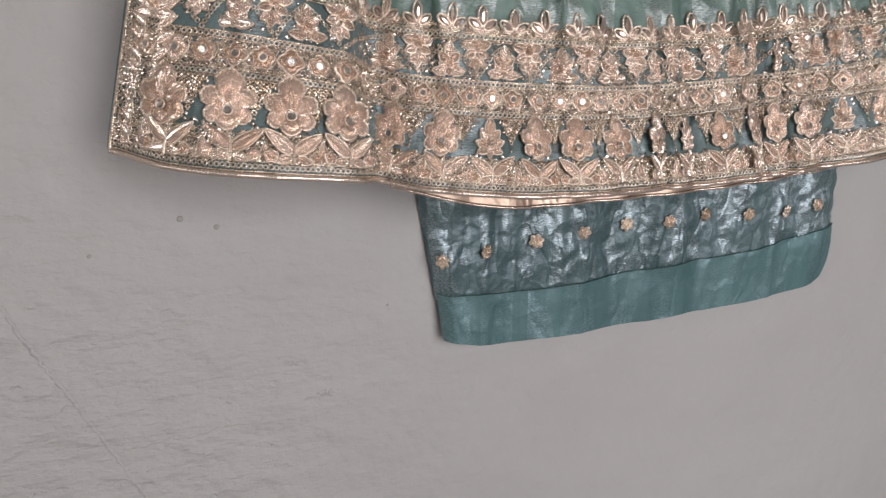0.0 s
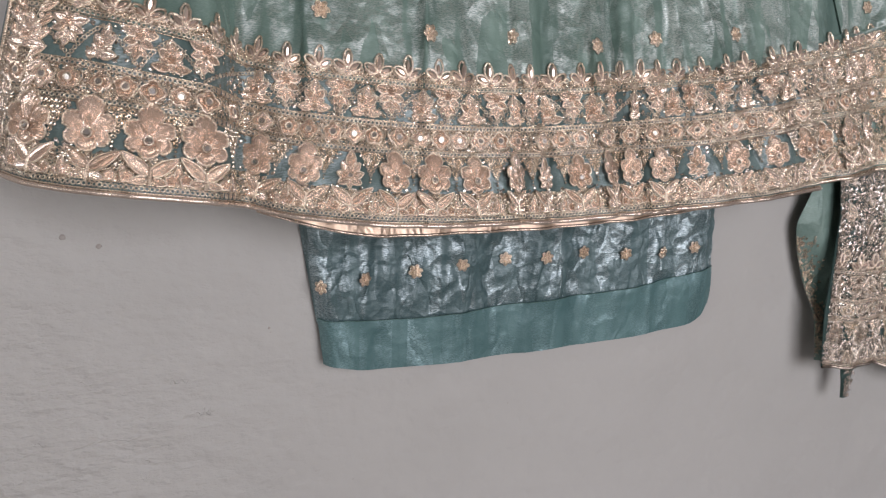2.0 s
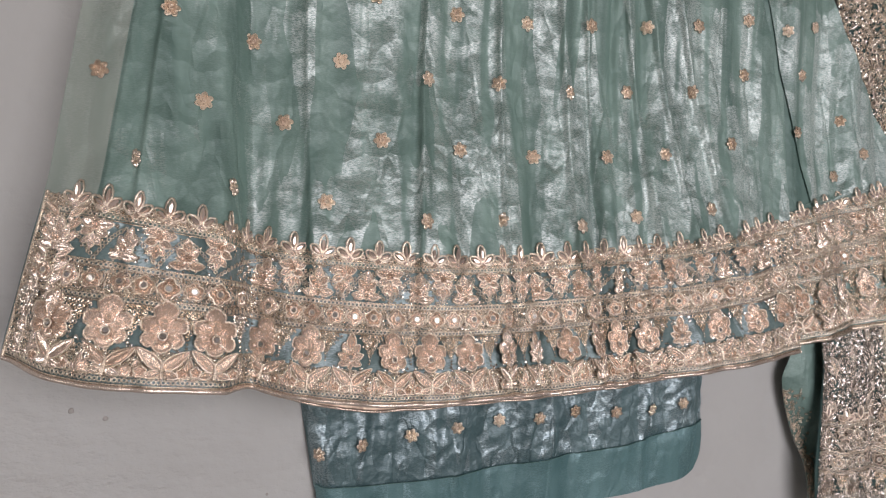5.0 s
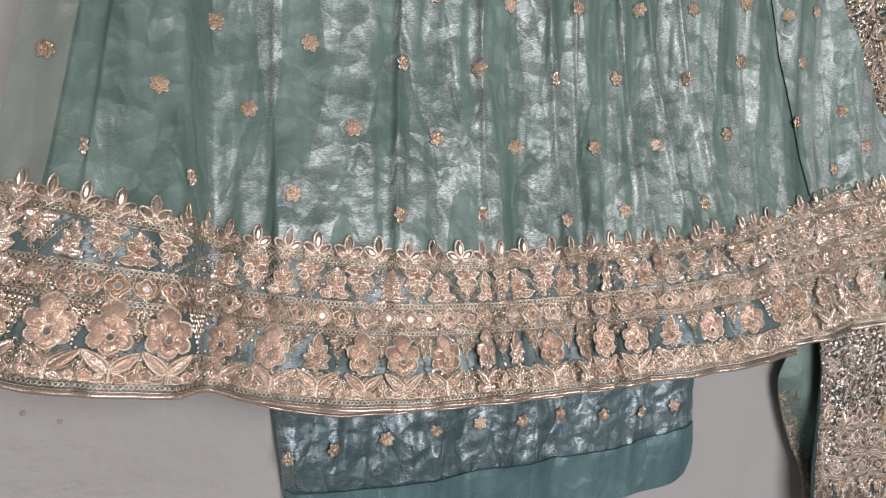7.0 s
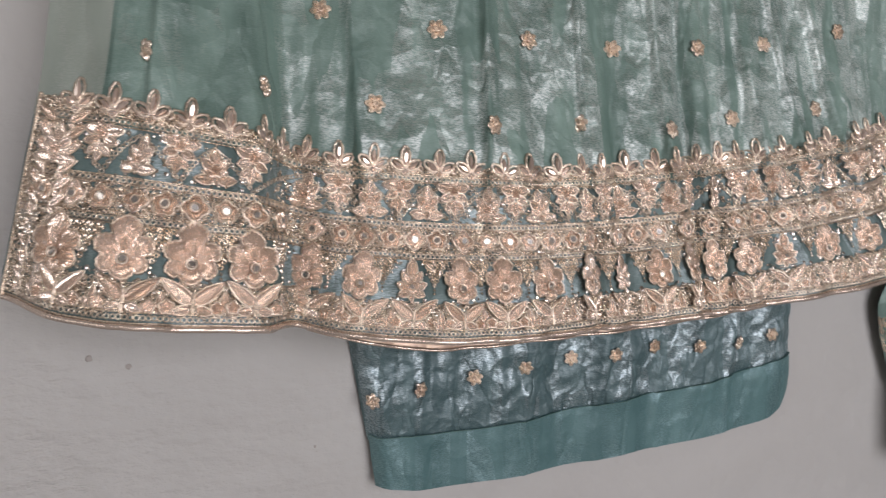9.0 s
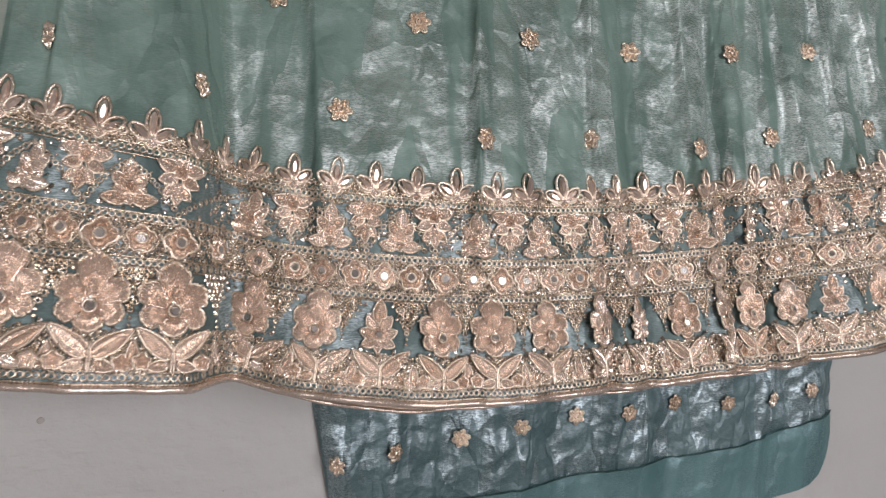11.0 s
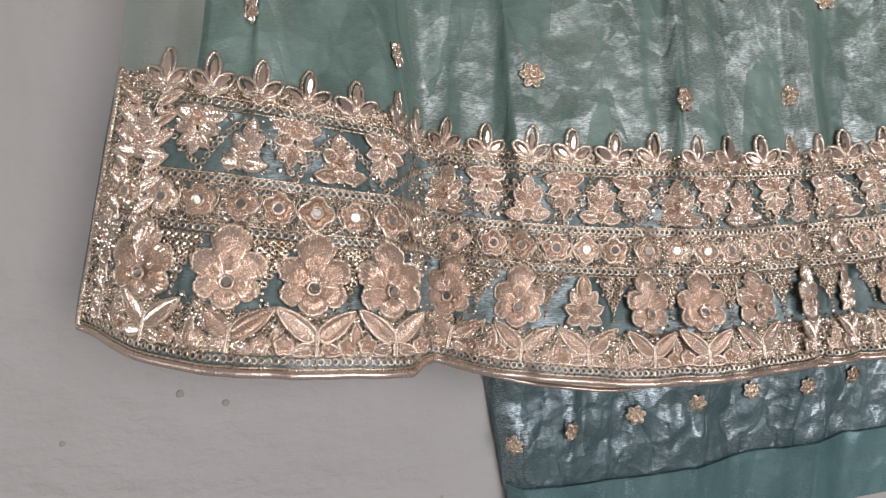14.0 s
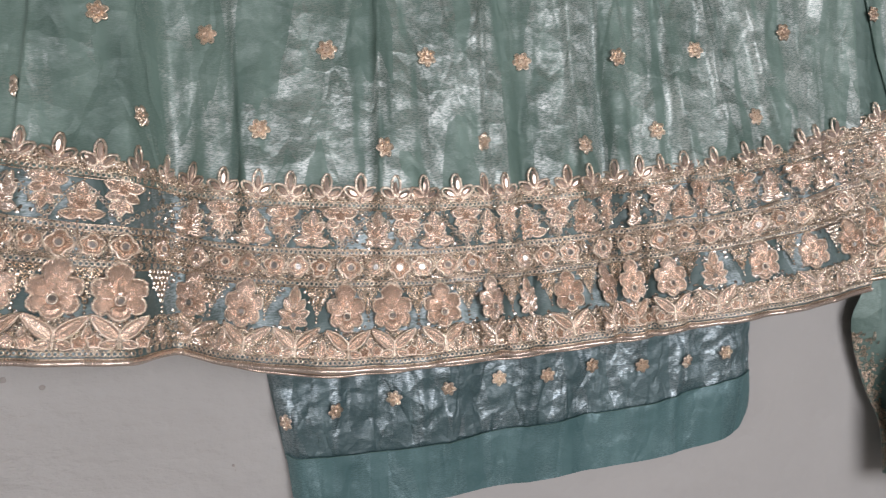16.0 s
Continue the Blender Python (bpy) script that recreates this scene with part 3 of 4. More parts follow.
def within(fn, x, w):
    if fn is not kurta_point:
        return True
    z = kurta_point(x, w).z
    return left_edge(z) <= x <= right_edge(z)


# small pieces that nobody could count: rings, beads and sequins joined into one mesh


def ring_template(sides=6, r=1.0, thick=0.36):
    v, f = [], []
    for k in range(sides):
        a = 6.2832 * k / sides
        for s in range(3):
            b = 2.0944 * s + 1.5708
            rr = r + thick * math.cos(b)
            v.append((rr * math.cos(a), -thick * math.sin(b) - thick * 0.6, rr * math.sin(a)))
    for k in range(sides):
        for s in range(3):
            f.append((3 * k + s, 3 * k + (s + 1) % 3, 3 * ((k + 1) % sides) + (s + 1) % 3, 3 * ((k + 1) % sides) + s))
    return np.array(v), np.array(f)


def disc_template():
    v = [(math.cos(6.2832 * k / 8), -0.1, math.sin(6.2832 * k / 8)) for k in range(8)] + [(0.35 * math.cos(6.2832 * k / 8), -0.32, 0.35 * math.sin(6.2832 * k / 8)) for k in range(8)]
    f = [(k, (k + 1) % 8, 8 + (k + 1) % 8, 8 + k) for k in range(8)] + [(8, 9, 10, 11), (8, 11, 12, 15), (12, 13, 14, 15)]
    return np.array(v), np.array(f)


def bead_template():
    v = [(0, -1.5, 0)]
    for h, r in ((-1.2, 0.6), (-0.5, 1.0)):
        v += [(r * math.cos(6.2832 * k / 6), h, r * math.sin(6.2832 * k / 6)) for k in range(6)]
    f = [(0, 1 + k, 1 + (k + 1) % 6, 1 + (k + 1) % 6) for k in range(6)]
    g = [(1 + k, 7 + k, 7 + (k + 1) % 6, 1 + (k + 1) % 6) for k in range(6)]
    return np.array(v, float), np.array(g + [(0, 1, 2, 3), (0, 3, 4, 5), (0, 5, 6, 1)])


def scatter(name, fn, spots, template, low, high, tilt, mat, parent, label, seed):
    """Spots: (x, w) pairs. Every piece gets its own size and lean."""
    rng = np.random.default_rng(seed)
    tv, tf = template
    verts, faces = [], []
    for k, (x, w) in enumerate(spots):
        m = on_cloth(fn, x, w, 1.0, 1.0, rng.uniform(0, 6.28), 0.0006)
        lean = Euler((rng.normal(0, tilt), 0, rng.normal(0, tilt))).to_matrix().to_4x4()
        m = np.array(m @ lean)
        size = rng.uniform(low, high)
        verts.append(tv * size @ m[:3, :3].T + m[:3, 3])
        faces.append(tf + k * len(tv))
    mesh = arrays_mesh(name, np.concatenate(verts), np.concatenate(faces))
    return tagged(mesh_object(name, mesh, mat, parent, label), kind="stuff")


# ---- room ----
NORTH, SOUTH, WEST, EAST, HIGH = 0.05, -2.60, -3.00, 2.60, 2.70


def wall_slab(name, pieces, label, paint):
    bm = bmesh.new()
    for p in pieces:
        box(bm, *p)
    mesh = bpy.data.meshes.new(name)
    bm.to_mesh(mesh)
    bm.free()
    return tagged(mesh_object(name, mesh, paint, None, label), category="wall", kind="structure")


wall = wall_slab("wall_north", [(WEST - 0.12, EAST + 0.12, NORTH, NORTH + 0.12, 0, HIGH)], "greyish white painted plaster wall with bumps and cracks", WALL)
wall_slab("wall_east", [(EAST, EAST + 0.12, SOUTH, NORTH, 0, HIGH)], "plain brown painted plaster wall of the room", ROOM)
wall_slab("wall_west", [(WEST - 0.12, WEST, SOUTH, NORTH, 0, 0.5), (WEST - 0.12, WEST, SOUTH, NORTH, 2.1, HIGH),
                        (WEST - 0.12, WEST, SOUTH, -1.95, 0.5, 2.1), (WEST - 0.12, WEST, -0.75, NORTH, 0.5, 2.1)], "brown painted plaster wall with a window opening", ROOM)
wall_slab("wall_south", [(WEST - 0.12, EAST + 0.12, SOUTH - 0.12, SOUTH, 0, 0.5), (WEST - 0.12, EAST + 0.12, SOUTH - 0.12, SOUTH, 2.1, HIGH),
                         (WEST - 0.12, -0.30, SOUTH - 0.12, SOUTH, 0.5, 2.1), (1.50, EAST + 0.12, SOUTH - 0.12, SOUTH, 0.5, 2.1)], "brown painted plaster wall with a window opening", ROOM)
for slab_name, z0, z1, slab_mat, slab_label in (("floor", -0.1, 0.0, FLOOR, "plain grey cement floor"), ("ceiling", HIGH, HIGH + 0.1, ROOM, "plain beige painted ceiling")):
    bm = bmesh.new()
    box(bm, WEST - 0.12, EAST + 0.12, SOUTH - 0.12, NORTH + 0.12, z0, z1)
    mesh = bpy.data.meshes.new(slab_name)
    bm.to_mesh(mesh)
    bm.free()
    tagged(mesh_object(slab_name, mesh, slab_mat, None, slab_label), category=slab_name, kind="structure")

# the crack that runs down the plaster, and a scar across it
rnd = random.Random(5)


def ridge(name, path_x, path_z, radius, label):
    line = eased(path_z, path_x, 0.004) if path_z[0] < path_z[-1] else None
    pts = []
    for k in range(91):
        z = path_z[0] + (path_z[-1] - path_z[0]) * k / 90
        pts.append((line(z) + rnd.uniform(-0.0012, 0.0012), NORTH + 0.0004, z))
    bm = bmesh.new()
    tube(bm, pts, radius, 6)
    for v in bm.verts:
        v.co.y = NORTH + (v.co.y - NORTH) * (0.5 + 0.5 * noise.noise(v.co * 90))
    return part(name, bm, WALL, wall, label)


ridge("wall_crack", [-0.29, -0.321, -0.348, -0.367, -0.389, -0.400, -0.414, -0.44], [0.60, 0.677, 0.733, 0.775, 0.816, 0.840, 0.871, 0.93], 0.0019, "thin raised crack line in the paint")


def scar(x0, z0, x1, z1, radius):
    bm = bmesh.new()
    pts = [(x0 + (x1 - x0) * k / 30, NORTH + 0.0004, z0 + (z1 - z0) * k / 30 + rnd.uniform(-0.0012, 0.0012) + 0.002 * math.sin(k * 0.4)) for k in range(31)]
    tube(bm, pts, radius, 5)
    return part("trowel_mark", bm, WALL, wall, "raised trowel mark in the plaster")


scar(-0.315, 0.729, -0.215, 0.738, 0.0011)
for k in range(34):
    sx, sz = rnd.uniform(-0.43, -0.15), rnd.uniform(0.66, 0.80)
    scar(sx, sz, sx + rnd.uniform(0.008, 0.035), sz + rnd.uniform(-0.002, 0.008), rnd.uniform(0.0004, 0.0009))


def speck(x, z, r):
    bm = bmesh.new()
    bmesh.ops.create_icosphere(bm, subdivisions=2, radius=r)
    for v in bm.verts:
        v.co *= 1 + 0.35 * noise.noise(v.co * 300 + Vector((x * 50, 0, z * 50)))
        v.co.y *= 0.25
    part("paint_speck", bm, SPECK, wall, "small dark speck on the paint", Matrix.Translation((x, NORTH, z)))


for sx, sz, sr in ((-0.2706, 0.9324, 0.0028), (-0.2418, 0.9237, 0.0026), (-0.3433, 0.9057, 0.0022), (-0.389, 0.816, 0.0022), (-0.0926, 0.8376, 0.0014)):
    speck(sx, sz, sr)
for k in range(26):
    speck(rnd.uniform(-0.46, 0.55), rnd.uniform(0.64, 0.96), rnd.uniform(0.0004, 0.0008))

# ---- kurta ----
kurta = thing("kurta", "teal tissue kurta with a rose-gold embroidered border on a plaster wall", "dress")
rows_z = list(np.linspace(0.0, 1.0, 46)) + list(1.0 + np.linspace(0.02, 1.0, 60))


def skirt(s, v):
    """s runs from edge to edge; v: 0 to 1 over the border, 1 to 2 up to the waist."""
    z = 0.99 + 0.13 * min(v, 1.0) + 0.38 * max(v - 1.0, 0.0)
    x = left_edge(z) + (right_edge(z) - left_edge(z)) * s
    low, high = hem_height(x), border_height(x)
    z = low + (high - low) * v if v <= 1 else high + (1.50 - high) * (v - 1)
    return (x, kurta_depth(x, z), z)


steps = np.linspace(0, 1, 520)
low_rows, high_rows, sheer_rows = rows_z[:41], rows_z[40:], rows_z[40:]
sheet("border_ground", skirt, steps, low_rows, GROUND, kurta, "teal cloth under the embroidery, darkened for the shade between motifs")
sheet("skirt", skirt, [s for s in steps if s > 0.052], high_rows, TISSUE, kurta, "shot teal organza with painted silvery glints")
sheet("sheer_edge", skirt, [s for s in steps if s < 0.057], sheer_rows, SHEER, kurta, "pale see-through single layer of organza", 0.0006)


def slit_side(z):
    """Where the side panel's front edge stands above its border."""
    return float(np.interp(z, [1.15, 1.20, 1.30, 1.385, 1.5], [0.537, 0.527, 0.505, 0.484, 0.46]))


def side_sheet(s, v):
    w = 0.0 if v <= 0 else v
    z = 1.0 + 0.15 * min(w, 1) + 0.35 * max(w - 1, 0)
    x0 = 0.455 if w <= 1 else slit_side(z)
    x1 = float(np.interp(z, [1.0, 1.19, 1.256, 1.317, 1.384, 1.5], [0.790, 0.702, 0.664, 0.626, 0.594, 0.55]))
    x = min(x0, x1 - 0.03) + (x1 - min(x0, x1 - 0.03)) * s
    low, high = 0.994 + 0.165 * (x - 0.49), 1.141 + 0.235 * (x - 0.49)
    z = low + (high - low) * w if w <= 1 else high + (1.50 - high) * (w - 1)
    return (x, side_depth(x, z), z)


sheet("side_panel", side_sheet, np.linspace(0, 1, 110), rows_z, TISSUE, kurta, "side panel of the same organza, pleated")



def back_panel(s, v):
    z = 1.10 + 0.34 * v
    x = 0.44 + (slit_side(z) + 0.008 - 0.44) * s
    return (x, side_depth(x, z) - 0.004 + 0.007 * s, z)


sheet("back_panel", back_panel, np.linspace(0, 1, 24), np.linspace(0, 1, 24), LINING, kurta, "darker inside of the back, seen through the side slit")

# the back layer's hem, which shows below the front hem
facing_low = eased([-0.13, -0.115, -0.078, -0.039, 0.0, 0.043, 0.1, 0.158, 0.252, 0.354, 0.37], [0.973, 0.968, 0.958, 0.948, 0.944, 0.945, 0.947, 0.949, 0.956, 0.969, 0.973], 0.005)


def facing(s, v):
    x = -0.110 + 0.473 * s
    low = facing_low(x)
    return (x, max(-0.050, kurta_depth(x, low + 0.012) + 0.007) + 0.0012 * noise.noise(Vector((x * 420, 2.0, 0.3 * v))) * v * (1 - v) * 4 + 0.002 * math.sin(x * 120), low + 0.030 * v)


sheet("hem_facing", facing, np.linspace(0, 1, 420), np.linspace(0, 1, 7), FACING, kurta, "ribbed rose-gold ribbon facing of the back hem")
bm = bmesh.new()
tube(bm, [Vector(facing(k / 200, 0)) - Vector((0, 0.001, 0)) for k in range(201)], 0.0014, 6)
part("hem_piping", bm, GOLD, kurta, "rose-gold piping")

FLOWER_X = [-0.302, -0.268, -0.228, -0.188, -0.150, -0.110, -0.073, -0.037, 0.0, 0.034, 0.074, 0.115, 0.146, 0.180, 0.214, 0.236, 0.269, 0.311, 0.358, 0.410, 0.458]
MEDAL_X = [-0.292, -0.275, -0.257, -0.240, -0.220, -0.203, -0.185, -0.166, -0.147, -0.128, -0.104, -0.084, -0.068, -0.049, -0.032, -0.016, 0.005, 0.025, 0.042, 0.059,
           0.080, 0.100, 0.118, 0.144, 0.163, 0.184, 0.212, 0.236, 0.263, 0.290, 0.309, 0.333, 0.354, 0.380, 0.402, 0.430, 0.455]
# fans that stand at even places, clusters that hang at odd ones
PALM_X = [-0.267, -0.240, -0.217, -0.194, -0.172, -0.148, -0.108, -0.085, -0.063, -0.042, -0.021, 0.000, 0.027, 0.049, 0.072, 0.098, 0.117, 0.131,
          0.151, 0.176, 0.197, 0.221, 0.243, 0.268, 0.290, 0.303, 0.317, 0.344, 0.375, 0.398, 0.428, 0.452]
CROWN_X = [-0.276, -0.255, -0.233, -0.210, -0.187, -0.162, -0.139, -0.125, -0.108, -0.084, -0.060, -0.036, -0.010, 0.016, 0.042, 0.065, 0.093, 0.116, 0.131,
           0.158, 0.187, 0.204, 0.229, 0.252, 0.272, 0.295, 0.321, 0.351, 0.378, 0.407, 0.432, 0.456]


def inside(fn, x, w):
    if fn is not kurta_point:
        return True
    z = kurta_point(x, w).z
    return left_edge(z) + 0.0015 < x < right_edge(z) - 0.0015


def motif(name, mesh, mat, owner, fn, x, w, grow, wide, turn=0.0, lift=0.0006):
    ob = mesh_object(name, mesh, mat, owner, "", on_cloth(fn, x, w, grow, wide, turn, lift))
    return ob


def stone_on(ob, mesh, mat, name, local):
    return mesh_object(name, mesh, mat, ob, "", local)


def gap_at(places, k):
    return (places[min(k + 1, len(places) - 1)] - places[max(k - 1, 0)]) / (2 if 0 < k < len(places) - 1 else 1)


def zigzag(palms):
    """Chain stitch that runs up over each standing fan and down to the foot of each hanging cluster."""
    spots = []
    for k in range(len(palms) - 1):
        (x0, w0), (x1, w1) = ((palms[k + q], 0.855 if (k + q) % 2 == 0 else 0.668) for q in (0, 1))
        n = max(3, round(math.hypot(x1 - x0, 0.13 * (w1 - w0)) / 0.0031))
        for i in range(n):
            q = i / n
            bulge = 0.12 * math.sin(math.pi * q)
            spots.append((x0 + (x1 - x0) * q, w0 + (w1 - w0) * (q - bulge if w1 < w0 else q + bulge)))
    return spots


def embroider(owner, fn, flowers, medals, palms, crowns, seed, thread, dots=True):
    """A border: hem flowers with leaves and bead drops, mirror medallions, fans and clusters in a zigzag chain, and a crown of crystals."""
    rng = random.Random(seed)

    def tilt(most):
        return Euler((rng.uniform(-most, most), 0, rng.uniform(-most, most))).to_matrix().to_4x4()

    for k, x in enumerate(flowers):
        gap = gap_at(flowers, k)
        wide = min(max(gap / 0.039, 0.42), 1.0)
        grow = (1.0 if x < -0.13 else 0.86) * rng.uniform(0.97, 1.03)
        if inside(fn, x - 0.010, 0.30) and inside(fn, x + 0.008, 0.30):
            slim = wide < 0.70 or (k % 5 == 2 and x > -0.13)
            ob = motif("flower_motif", SLIM if slim else FLOWERS[k % 3], thread, owner, fn, x, 0.285, grow, min(wide * (1.25 if slim else 1.0), 1.0), rng.uniform(-0.05, 0.05), 0.0012)
            if dots:
                stone_on(ob, GLASS_DOT, MIRROR, "mirror", Matrix.Translation((0, -0.0028, 0)) @ tilt(0.4))
            for side in (1, -1):
                motif("leaf_motif", LEAVES[side], thread, owner, fn, x, 0.112, rng.uniform(0.94, 1.02) * (1.0 if x < -0.13 else 0.92), wide * 1.02, rng.uniform(-0.06, 0.06), 0.001)
        if k < len(flowers) - 1:
            xm = (x + flowers[k + 1]) / 2
            if inside(fn, xm - 0.006, 0.5) and inside(fn, xm + 0.006, 0.5):
                tagged(motif("bead_drop", DROP, BEAD, owner, fn, xm, 0.430, 1.10 if x < -0.14 else 0.92, min(max(wide, 0.5), 1.0)), kind="stuff")
            if inside(fn, xm - 0.006, 0.08) and inside(fn, xm + 0.006, 0.08):
                motif("bud_motif", BUD, thread, owner, fn, xm, 0.072, rng.uniform(0.85, 1.0), min(max(wide, 0.5), 1.0), rng.uniform(-0.15, 0.15), 0.001)
    for k, x in enumerate(medals):
        if inside(fn, x - 0.005, 0.6) and inside(fn, x + 0.005, 0.6):
            wide = min(max(gap_at(medals, k) / 0.0185, 0.55), 1.05)
            ob = motif("medallion", MEDALS[k % 2], thread, owner, fn, x, 0.555, rng.uniform(0.86, 0.98), wide, rng.uniform(-0.12, 0.12), 0.001)
            stone_on(ob, SMALL_DOT, MIRROR, "mirror", Matrix.Translation((0, -0.0012, 0)) @ tilt(0.45))
    for k, x in enumerate(palms):
        if inside(fn, x - 0.005, 0.78) and inside(fn, x + 0.005, 0.78):
            wide = min(max(gap_at(palms, k) / 0.0225, 0.5), 1.05)
            motif("palmette", PALMETTE if k % 2 == 0 else PENDANT, thread, owner, fn, x, 0.755 if k % 2 == 0 else 0.800, rng.uniform(0.97, 1.07), wide, rng.uniform(-0.08, 0.08), 0.001)
    for k, x in enumerate(crowns):
        if inside(fn, x - 0.004, 1.0) and inside(fn, x + 0.004, 1.0):
            wide = min(max(gap_at(crowns, k) / 0.0245, 0.5), 1.05)
            ob = motif("crown_motif", CROWN, thread, owner, fn, x, 0.955, rng.uniform(0.95, 1.05), wide, rng.uniform(-0.08, 0.08), 0.0008)
            stone_on(ob, STONE, CRYSTAL, "crystal", pose(0, -0.0006, 0.0026) @ tilt(0.25))
            stone_on(ob, SIDE_STONE, CRYSTAL, "crystal", pose(0.0016, -0.0006, 0.0004, 0, 54.4, 0) @ tilt(0.25))
            stone_on(ob, SIDE_STONE, CRYSTAL, "crystal", pose(-0.0016, -0.0006, 0.0004, 0, -54.4, 0) @ tilt(0.25))
    chain = [p for p in zigzag(palms) if inside(fn, *p)]
    scatter("zigzag_chain", fn, chain, ring_template(7, 1.0, 0.45), 0.0013, 0.0016, 0.15, RIM, owner, "gold chain stitch in zigzags", seed + 70)


def evenly(start, step, count):
    return [start + step * k for k in range(count)]


embroider(kurta, kurta_point, FLOWER_X, MEDAL_X, PALM_X, CROWN_X, 3, GOLD)


def trims(owner, fn, x0, x1, seed, thread):
    trim("hem_piping", fn, x0, x1, -0.004, thread, owner, 0.0019, 0.0002, "twisted rose-gold hem piping", 900, 0.35)
    for w in (0.016, 0.062, 0.442, 0.482, 0.620, 0.655, 0.885, 0.930):
        trim("chain_edge", fn, x0, x1, w, CORD, owner, 0.0006, 0.0010)
    spots = []
    for w in (0.039, 0.462, 0.637, 0.908):
        x = x0
        while x < x1:
            spots.append((x, w))
            x += 0.0034
    spots = [s for s in spots if inside(fn, *s)]
    scatter("chain_stitch", fn, spots, ring_template(7, 1.0, 0.5), 0.0015, 0.0018, 0.06, RIM, owner, "rows of gold chain stitch", seed)


def filled(fn, x0, x1, zones, seed):
    rng = np.random.default_rng(seed)
    spots = []
    for low, high, count in zones:
        for _ in range(count):
            x, w = rng.uniform(x0, x1), rng.uniform(low, high)
            if inside(fn, x, w) and min(abs(w - c) for c in (0.039, 0.462, 0.637, 0.908)) > 0.019:
                spots.append((x, w))
    return spots


trims(kurta, kurta_point, -0.309, 0.484, 11, GOLD)
trims(kurta, side_point, 0.47, 0.755, 12, CORD)
scatter("ring_filling", kurta_point, filled(kurta_point, -0.13, 0.484, [(0.05, 0.20, 5200), (0.46, 0.64, 5200), (0.66, 0.90, 900), (0.88, 0.975, 3600)], 21)
        + filled(kurta_point, -0.30, -0.13, [(0.05, 0.20, 1300), (0.48, 0.62, 1000), (0.90, 0.985, 1300)], 20)
        + filled(kurta_point, -0.309, -0.262, [(0.03, 0.98, 1700)], 22) + filled(kurta_point, 0.455, 0.487, [(0.03, 0.98, 1100)], 28), ring_template(6), 0.0009, 0.0016, 0.45, CORD, kurta, "small gold wire rings", 31)
scatter("bead_filling", kurta_point, filled(kurta_point, -0.309, 0.484, [(0.06, 0.20, 2400), (0.45, 0.64, 2000), (0.66, 0.88, 420), (0.90, 0.99, 800)], 23)
        + filled(kurta_point, -0.309, -0.262, [(0.03, 0.98, 800)], 24) + filled(kurta_point, 0.455, 0.487, [(0.03, 0.98, 500)], 29), bead_template(), 0.0008, 0.0014, 0.4, BEAD, kurta, "small champagne beads", 32)
scatter("sequin_filling", kurta_point, filled(kurta_point, -0.309, 0.484, [(0.07, 0.24, 700), (0.36, 0.66, 800), (0.66, 0.95, 500)], 25), disc_template(), 0.0012, 0.0019, 0.45, SEQUIN, kurta, "small silver sequins", 33)
# the placket of leaves up the open edge
for k in range(11):
    for side in (1, -1):
        w = 0.10 + 0.078 * k
        z = kurta_point(-0.29, w).z
        motif("leaf_motif", LEAVES[side], GOLD, kurta, kurta_point, left_edge(z) + 0.018 + 0.004 * side, w, 0.7, 0.75, 0.25 * side, 0.001)


for edge, inset in ((left_edge, 0.0006),):
    bm = bmesh.new()
    pts = []
    for k in range(161):
        x = edge(1.0)
        for _ in range(4):
            x = edge(kurta_point(x, k / 160).z)
        pts.append(kurta_point(x + inset, k / 160, 0.0008))
    tube(bm, pts, 0.0012, 6, beaded=0.5)
    part("edge_cord", bm, CORD, kurta, "gold cord along the open edge")


embroider(kurta, side_point, evenly(0.500, 0.0365, 7), evenly(0.495, 0.0185, 14), evenly(0.497, 0.0225, 11), evenly(0.496, 0.0240, 11), 5, GOLD)
scatter("ring_filling", side_point, filled(side_point, 0.475, 0.75, [(0.05, 0.26, 2600), (0.44, 0.7, 2200), (0.66, 0.99, 2400), (0.26, 0.45, 500)], 26), ring_template(6), 0.0011, 0.0017, 0.35, CORD, kurta, "small gold wire rings", 34)
scatter("bead_filling", side_point, filled(side_point, 0.475, 0.75, [(0.05, 0.98, 2600)], 27), bead_template(), 0.0009, 0.0014, 0.4, BEAD, kurta, "small champagne beads", 35)


def sprig_at(owner, depth, x, z, grow=1.0):
    p = Vector((x, depth(x, z) - 0.0008, z))
    a, b = Vector((x + 0.003, depth(x + 0.003, z), z)), Vector((x, depth(x, z + 0.003), z + 0.003))
    right, up = (a - Vector((x, depth(x, z), z))).normalized(), (b - Vector((x, depth(x, z), z))).normalized()
    back = right.cross(up) * -1
    m = Matrix((right, back, up)).transposed().to_4x4()
    ob = mesh_object("sprig", SPRIG, RIM, owner, "", Matrix.Translation(p) @ m @ Matrix.Rotation(rnd.uniform(0, 1), 4, "Y") @ Matrix.Diagonal((grow, grow, grow, 1)))
    return ob


